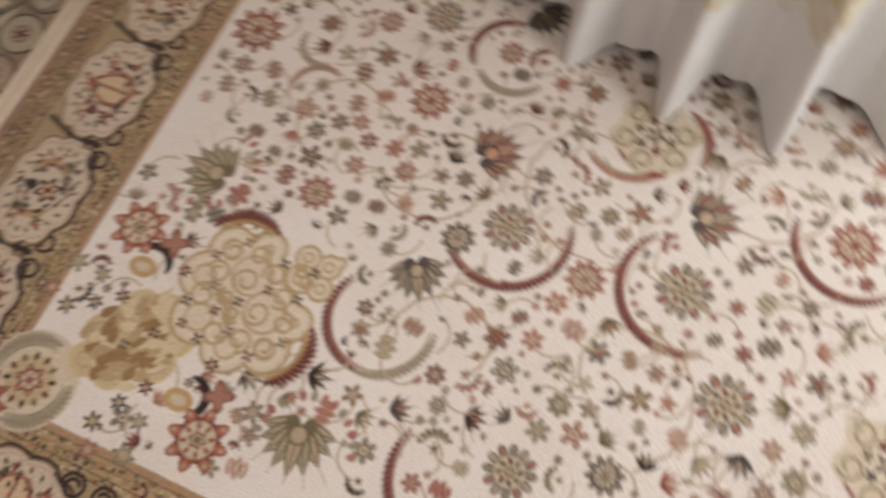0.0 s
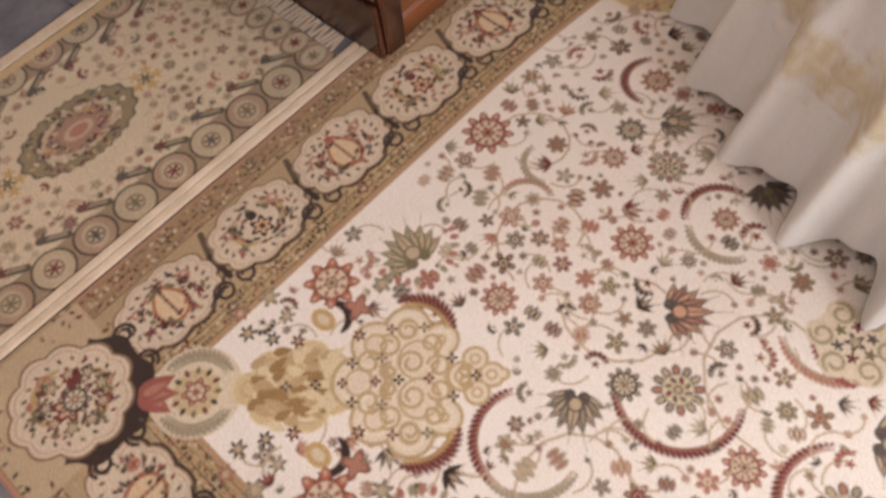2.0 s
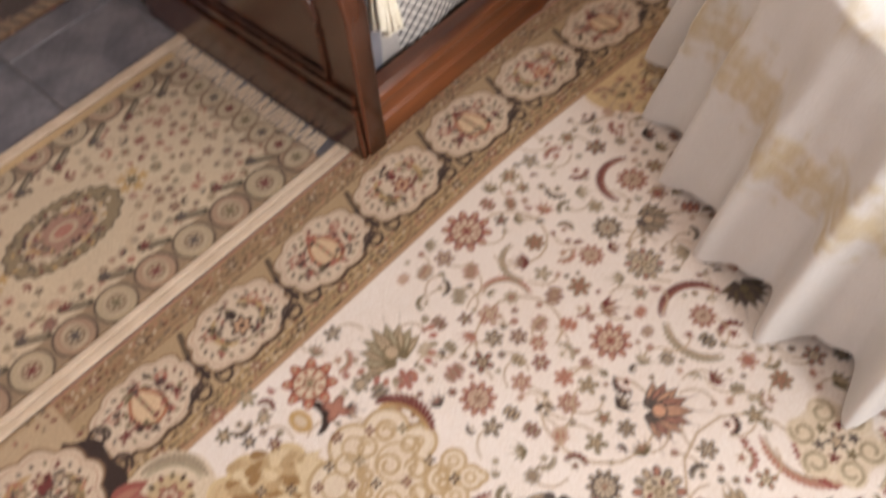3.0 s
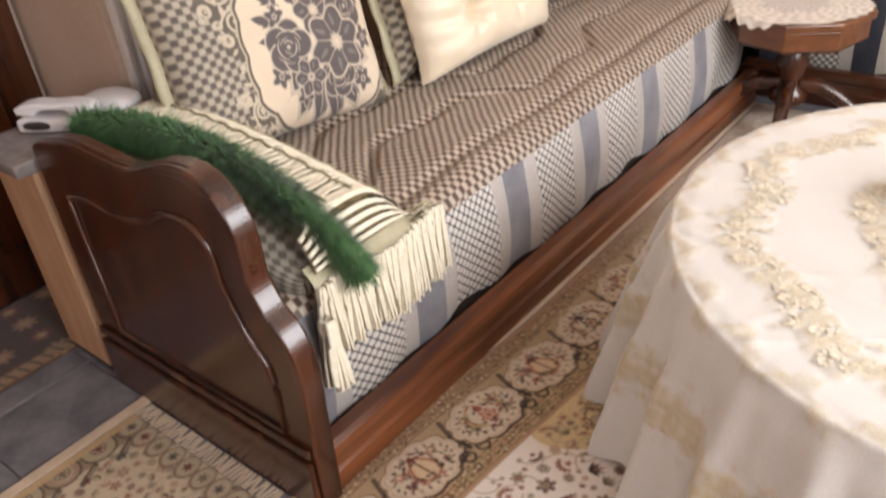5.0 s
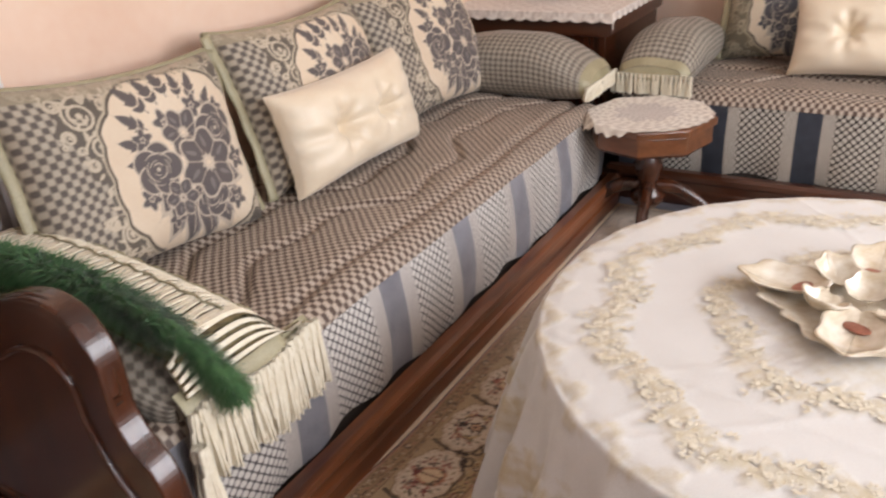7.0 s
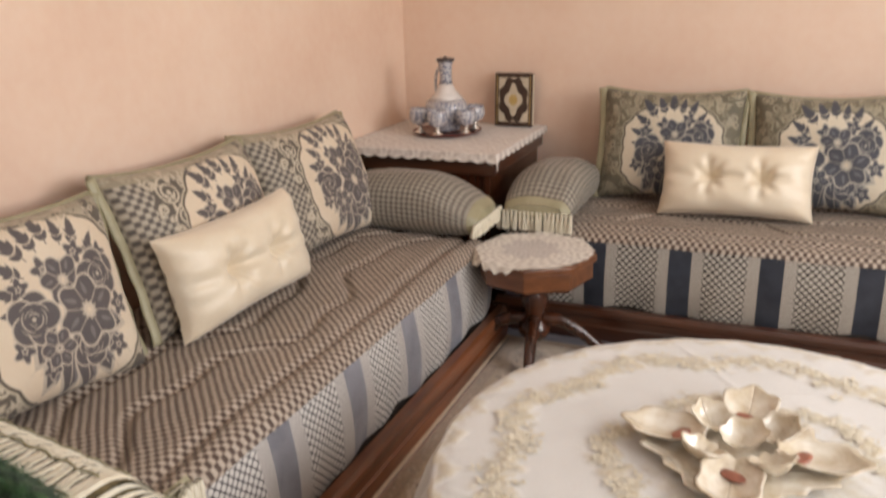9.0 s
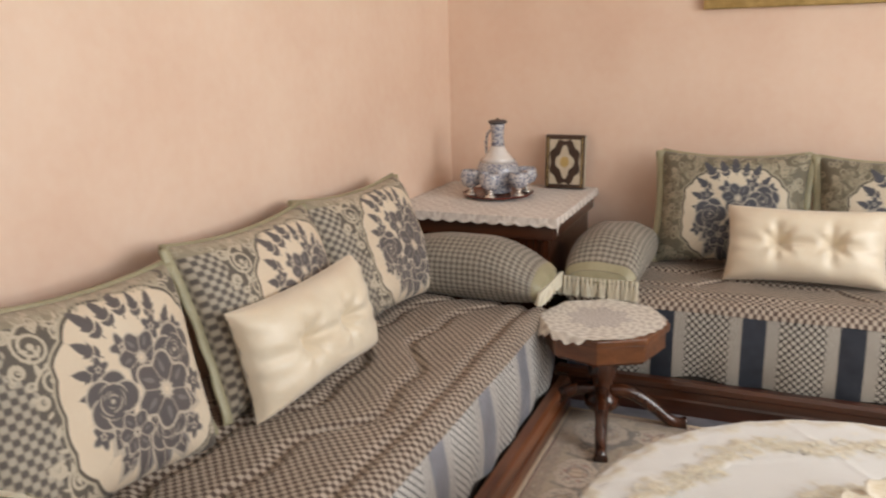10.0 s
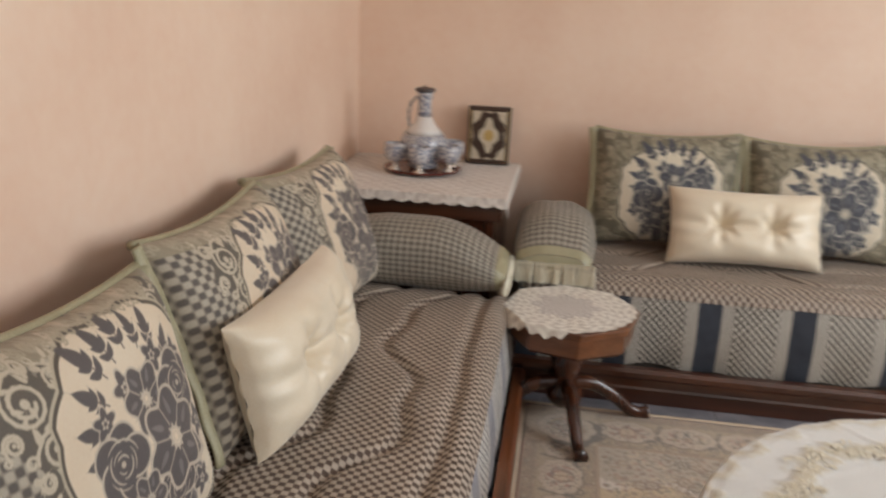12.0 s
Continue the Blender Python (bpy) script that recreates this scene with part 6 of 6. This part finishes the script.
part("tabletop", octagon(0.232, 0.342, 0.366, 0.006), wood_light, octo)
part("apron", octagon(0.218, 0.285, 0.3415, 0.004), wood_light, octo)
part("moulding", octagon(0.206, 0.275, 0.2845, 0.003), wood_up, octo)
part("pedestal", lathe([(0.036, 0.05), (0.062, 0.075), (0.064, 0.10), (0.044, 0.115), (0.034, 0.14), (0.050, 0.175), (0.055, 0.20), (0.038, 0.225), (0.034, 0.25), (0.062, 0.274)], 24), wood_up, octo)
for k in range(4):
    t = radians(-78 + 90 * k)
    pts = [(d * math.cos(t), d * math.sin(t), h) for d, h in smooth_curve([(0.03, 0.125), (0.10, 0.120), (0.18, 0.078), (0.25, 0.028), (0.305, 0.022)], 5)]
    part("leg", tube(pts, 0.024, 8, False, lambda f: 1.1 - 0.35 * f + 0.35 * max(0, f - 0.85) / 0.15), wood_up, octo)


lace_cloth = woven("lace", 0.8, 600.0, 0.4, 0.2, 0.001)


def doily_shape(u, v):
    t = 2 * math.pi * u
    rr = 0.226 * v * (1 + 0.016 * np.cos(31 * t) * v ** 6 + 0.02 * np.sin(3 * t + 1) * v)
    px, py = rr * np.cos(t) - 0.020, rr * np.sin(t) + 0.008
    side = np.mod(np.degrees(np.arctan2(py, px)) - 7, 45) - 22.5
    over = np.clip(np.hypot(px, py) - 0.2065 / np.cos(np.radians(side)) - 0.003, 0, None)
    return rr * np.cos(t), rr * np.sin(t), 0.3685 + 0.0012 * np.sin(9 * t) * v - over * 1.3


doily = tagged(new("doily"), "round cream lace doily lying on the side table", "doily")
doily.location = (OX - 0.020, OY + 0.008, 0.0365)
for nm, v0, v1, rows in (("woven_centre", 0.0, 0.52, 36), ("lace_edge", 0.52, 1.0, 36)):
    me = grid(312, rows, lambda u, v: doily_shape(u, v0 + (v1 - v0) * v))
    u, v = np.meshgrid(np.linspace(0, 1, 312), np.linspace(v0, v1, rows))
    th = 2 * math.pi * u
    open_work = np.clip(0.55 + 0.6 * np.sin(26 * th + 5 * np.sin(v * 9)) * np.sin(v * 30) + 0.45 * np.cos(13 * th) * np.cos(v * 52), 0, 1)[..., None]
    c = np.array((0.50, 0.44, 0.38)) * (1 - open_work) + np.array((0.76, 0.71, 0.63)) * open_work
    petals = (v < 0.46 + 0.06 * np.cos(16 * math.pi * u))[..., None]
    weave_colours(me, np.where(petals, c * np.array((0.80, 0.79, 0.82)), c))
    part(nm, me, lace_cloth, doily)

# ---- corner cabinet ----
cc = tagged(new("corner_cabinet"), "square dark walnut corner cabinet between the two sofas", "cabinet")
part("body", box(0.005, -0.665, 0.0, 0.69, -0.004, 0.585, 0.004), wood_up, cc)
part("frieze", box(0.003, -0.690, 0.586, 0.715, -0.003, 0.645, 0.006), wood_rail_x_shaded, cc)
part("top_board", box(0.002, -0.705, 0.646, 0.732, -0.002, 0.676, 0.008, 3), wood_rail_x_shaded, cc)
part("panel", box(0.06, -0.672, 0.08, 0.63, -0.6655, 0.53, 0.006), wood_up, cc)


def cover_shape(u, v):
    x, y = 0.006 + u * 0.75, -0.735 + v * 0.73
    scx = 0.010 * abs(np.sin(v * 36))
    ox, oy = np.clip(x - 0.735, 0, None), np.clip(-0.708 - y, 0, None)
    xx = np.minimum(x, 0.735 + 0.25 * ox) + 0 * y
    yy = np.maximum(y, -0.708 - 0.25 * oy)
    corner = 9.0 * ox * oy * 4
    zz = 0.680 - 1.0 * (ox + oy) - corner - scx * (ox > 0.01) - 0.010 * abs(np.sin(u * 38)) * (oy > 0.01)
    return xx, yy, zz


me = grid(190, 190, cover_shape)
u, v = np.meshgrid(np.linspace(0, 1, 190), np.linspace(0, 1, 190))
p, q = u * 0.75, v * 0.73
rose = np.cos(6 * np.arctan2(np.mod(q, 0.15) - 0.075, np.mod(p, 0.15) - 0.075)) * 0.016
dist = np.hypot(np.mod(p, 0.15) - 0.075, np.mod(q, 0.15) - 0.075)
fl = np.clip(0.55 + 0.8 * np.sin((dist + rose) * 150) * (dist < 0.066) + 0.5 * lumps(p, q, 90, 0.7), 0, 1)[..., None]
weave_colours(me, np.array((0.55, 0.48, 0.43)) * (1 - fl) + np.array((0.74, 0.68, 0.62)) * fl)
tagged(part("lace_cover", me, lace_cloth), "square pale lace cover with hanging scalloped corner on the cabinet", "lace cover")

# ---- ewer with cups on the cabinet ----
m, n, l, b = base_material("blue_white_glaze")
vor = n.new("ShaderNodeTexVoronoi")
vor.inputs["Scale"].default_value = 105.0
tc = n.new("ShaderNodeTexCoord")
l.new(tc.outputs["Object"], vor.inputs["Vector"])
rp = n.new("ShaderNodeValToRGB")
rp.color_ramp.elements[0].position, rp.color_ramp.elements[1].position = 0.35, 0.75
rp.color_ramp.elements[0].color, rp.color_ramp.elements[1].color = (0.58, 0.56, 0.56, 1), (0.17, 0.18, 0.25, 1)
l.new(vor.outputs["Distance"], rp.inputs["Fac"])
l.new(rp.outputs["Color"], b.inputs["Base Color"])
b.inputs["Roughness"].default_value, b.inputs["Coat Weight"].default_value = 0.2, 0.6
glaze = m
white_glaze = plain("white_glaze", (0.68, 0.63, 0.60), (0.76, 0.72, 0.69), 0.2, 20.0, 150.0, 0.02, coat=0.5)
silver = plain("silver_band_metal", (0.62, 0.56, 0.50), (0.78, 0.72, 0.66), 0.25, 30.0, 200.0, 0.05, metal=0.8)
red_lacquer = plain("red_brown_lacquer", (0.09, 0.018, 0.012), (0.16, 0.035, 0.022), 0.25)
ewer = tagged(new("ewer"), "blue and white ceramic ewer with a tall silver-ringed neck", "ewer")
ewer.location = (0.355, -0.315, 0.698)
part("belly", lathe([(0.055, 0.0), (0.062, 0.006), (0.058, 0.018), (0.083, 0.05), (0.096, 0.085), (0.094, 0.115), (0.080, 0.138)], 32), glaze, ewer)
part("shoulder", lathe([(0.0795, 0.1385), (0.060, 0.158), (0.042, 0.180), (0.033, 0.200), (0.030, 0.206)], 32), white_glaze, ewer, "plain white glazed shoulder")
part("neck", lathe([(0.0298, 0.2065), (0.027, 0.23), (0.027, 0.26), (0.031, 0.29), (0.034, 0.303)], 28), glaze, ewer)
part("rim", lathe([(0.0345, 0.3035), (0.041, 0.307), (0.041, 0.315), (0.032, 0.319), (0.012, 0.321), (0.005, 0.325), (0.002, 0.328)], 28), plain("dark_metal", (0.08, 0.07, 0.07), (0.14, 0.12, 0.12), 0.3, metal=0.7), ewer, "dark metal rim and lid")
part("handle", tube(smooth_curve([(-0.028, 0.028, 0.285), (-0.065, 0.05, 0.25), (-0.075, 0.055, 0.19), (-0.062, 0.045, 0.135)], 6), 0.006, 8), glaze, ewer)
saucer = tagged(part("serving_tray", lathe([(0.10, 0.0), (0.148, 0.004), (0.158, 0.013), (0.155, 0.015), (0.14, 0.009), (0.0, 0.009)], 40), red_lacquer), "round red-brown lacquered serving tray under the ewer", "tray")
saucer.location = (0.355, -0.315, 0.685)
cup = tagged(new("goblet"), "small blue and white ceramic goblet with silver foot", "goblet", "goblets round the ewer")
part("bowl", lathe([(0.014, 0.034), (0.036, 0.045), (0.047, 0.068), (0.045, 0.092), (0.040, 0.108), (0.037, 0.108), (0.041, 0.088), (0.040, 0.066), (0.010, 0.048)], 24), glaze, cup)
part("foot", lathe([(0.026, 0.0), (0.027, 0.004), (0.011, 0.012), (0.010, 0.026), (0.014, 0.0335)], 20), silver, cup, "silver foot")
angles = (-86, -26, 28, 118, -140)
for k, t in enumerate(angles):
    m4 = pose(0.355 + 0.128 * math.cos(radians(t)), -0.315 + 0.128 * math.sin(radians(t)), 0.6955, 0, 0, t)
    if k == 0:
        cup.matrix_basis = m4
    else:
        copy_thing(cup, m4)

# ---- framed book ----
book = tagged(new("book"), "dark bound book with ivory and gold ornament standing on the cabinet", "book")
book.matrix_basis = pose(0.597, -0.070, 0.806, 0, 0, 0) @ pose(0, 0, 0, -4, 0, 0)
leather = plain("dark_leather", (0.035, 0.018, 0.012), (0.06, 0.03, 0.018), 0.4, 30.0, 300.0, 0.2)
ivory_print = plain("ivory_print", (0.52, 0.44, 0.32), (0.60, 0.52, 0.40), 0.5, 80.0, 500.0, 0.1)
gold_print = plain("gold_print", (0.42, 0.28, 0.09), (0.55, 0.38, 0.15), 0.35, 80.0, 400.0, 0.1)
part("cover", box(-0.091, -0.016, -0.122, 0.091, 0.016, 0.122, 0.003), leather, book)
part("page_block", box(0.088, -0.012, -0.116, 0.0925, 0.012, 0.116, 0.001), ivory_print, book)


def plate(outline, y0, y1):
    return extrude_outline(outline, y0, y1, 1)


def scallop(a, b, n, depth, count=72):
    return [(a * math.cos(t) * (1 + depth * math.cos(n * t)), b * math.sin(t) * (1 + depth * math.cos(n * t))) for t in (2 * math.pi * k / count for k in range(count))]


part("border_panel", box(-0.072, -0.0172, -0.102, 0.072, -0.0162, 0.102, 0), ivory_print, book)
part("dark_field", plate(scallop(0.070, 0.101, 8, -0.07), -0.0184, -0.0174), leather, book)
part("medallion", plate(scallop(0.037, 0.064, 4, 0.20), -0.0196, -0.0186), ivory_print, book)
part("medallion", plate(scallop(0.021, 0.024, 10, 0.08), -0.0208, -0.0198), gold_print, book)
for sx in (-1, 1):
    part("gilt_edge", box(sx * 0.080 - 0.0015, -0.0175, -0.112, sx * 0.080 + 0.0015, -0.0162, 0.112, 0), gold_print, book)

# ---- picture on the north wall ----
pic = tagged(new("picture_frame"), "wide gilded picture frame hanging on the peach wall", "picture")
gilt = plain("gilded_wood", (0.36, 0.24, 0.08), (0.52, 0.37, 0.15), 0.35, 25.0, 200.0, 0.3, metal=0.5)
for x0, z0, x1, z1 in ((1.165, 1.455, 2.365, 1.515), (1.165, 2.055, 2.365, 2.115), (1.165, 1.516, 1.225, 2.054), (2.305, 1.516, 2.365, 2.054)):
    part("frame_bar", box(x0, -0.035, z0, x1, -0.003, z1, 0.008, 3), gilt, pic)
part("canvas", box(1.226, -0.016, 1.517, 2.304, -0.004, 2.053, 0), plain("painted_canvas", (0.16, 0.13, 0.08), (0.34, 0.27, 0.16), 0.6, 5.0), pic, "muted brown painted canvas")

# ---- windows, seen only from behind the camera ----
for nm, m4, wd, ht in (("window_1", pose(RX + 0.075, -1.75, 1.55, 0, 0, 90), 1.30, 1.30), ("window_3", pose(RX + 0.075, -3.45, 1.55, 0, 0, 90), 0.9, 1.30), ("window_2", pose(2.3, RY - 0.075, 1.60, 0, 0, 0), 1.50, 1.30)):
    win = tagged(new(nm), "white framed two-light window letting in daylight", "window", kind="structure")
    win.matrix_basis = m4
    for x0, x1 in ((-wd / 2, -wd / 2 + 0.05), (-0.025, 0.025), (wd / 2 - 0.05, wd / 2)):
        part("window_frame", box(x0, -0.03, -ht / 2 + 0.001, x1, 0.03, ht / 2 - 0.001, 0.004), white_paint, win)
    for z0 in (-ht / 2 + 0.001, ht / 2 - 0.051):
        for s in (-1, 1):
            part("window_frame", box(min(s * 0.026, s * (wd / 2 - 0.051)), -0.028, z0, max(s * 0.026, s * (wd / 2 - 0.051)), 0.028, z0 + 0.05, 0.004), white_paint, win)

# ---- floor tiles ----
me = bpy.data.meshes.new("tile")
bm = box(-0.1485, -0.1485, -0.006, 0.1485, 0.1485, 0.0, 0.002, 1)
bm.to_mesh(me)
bm.free()
me.materials.append(tile_stone)
for i in range(14):
    for j in range(18):
        ob = new("tile", me)
        ob.parent = floor
        ob.location = (-0.43 + i * 0.30, -5.38 + j * 0.30, -0.0002)
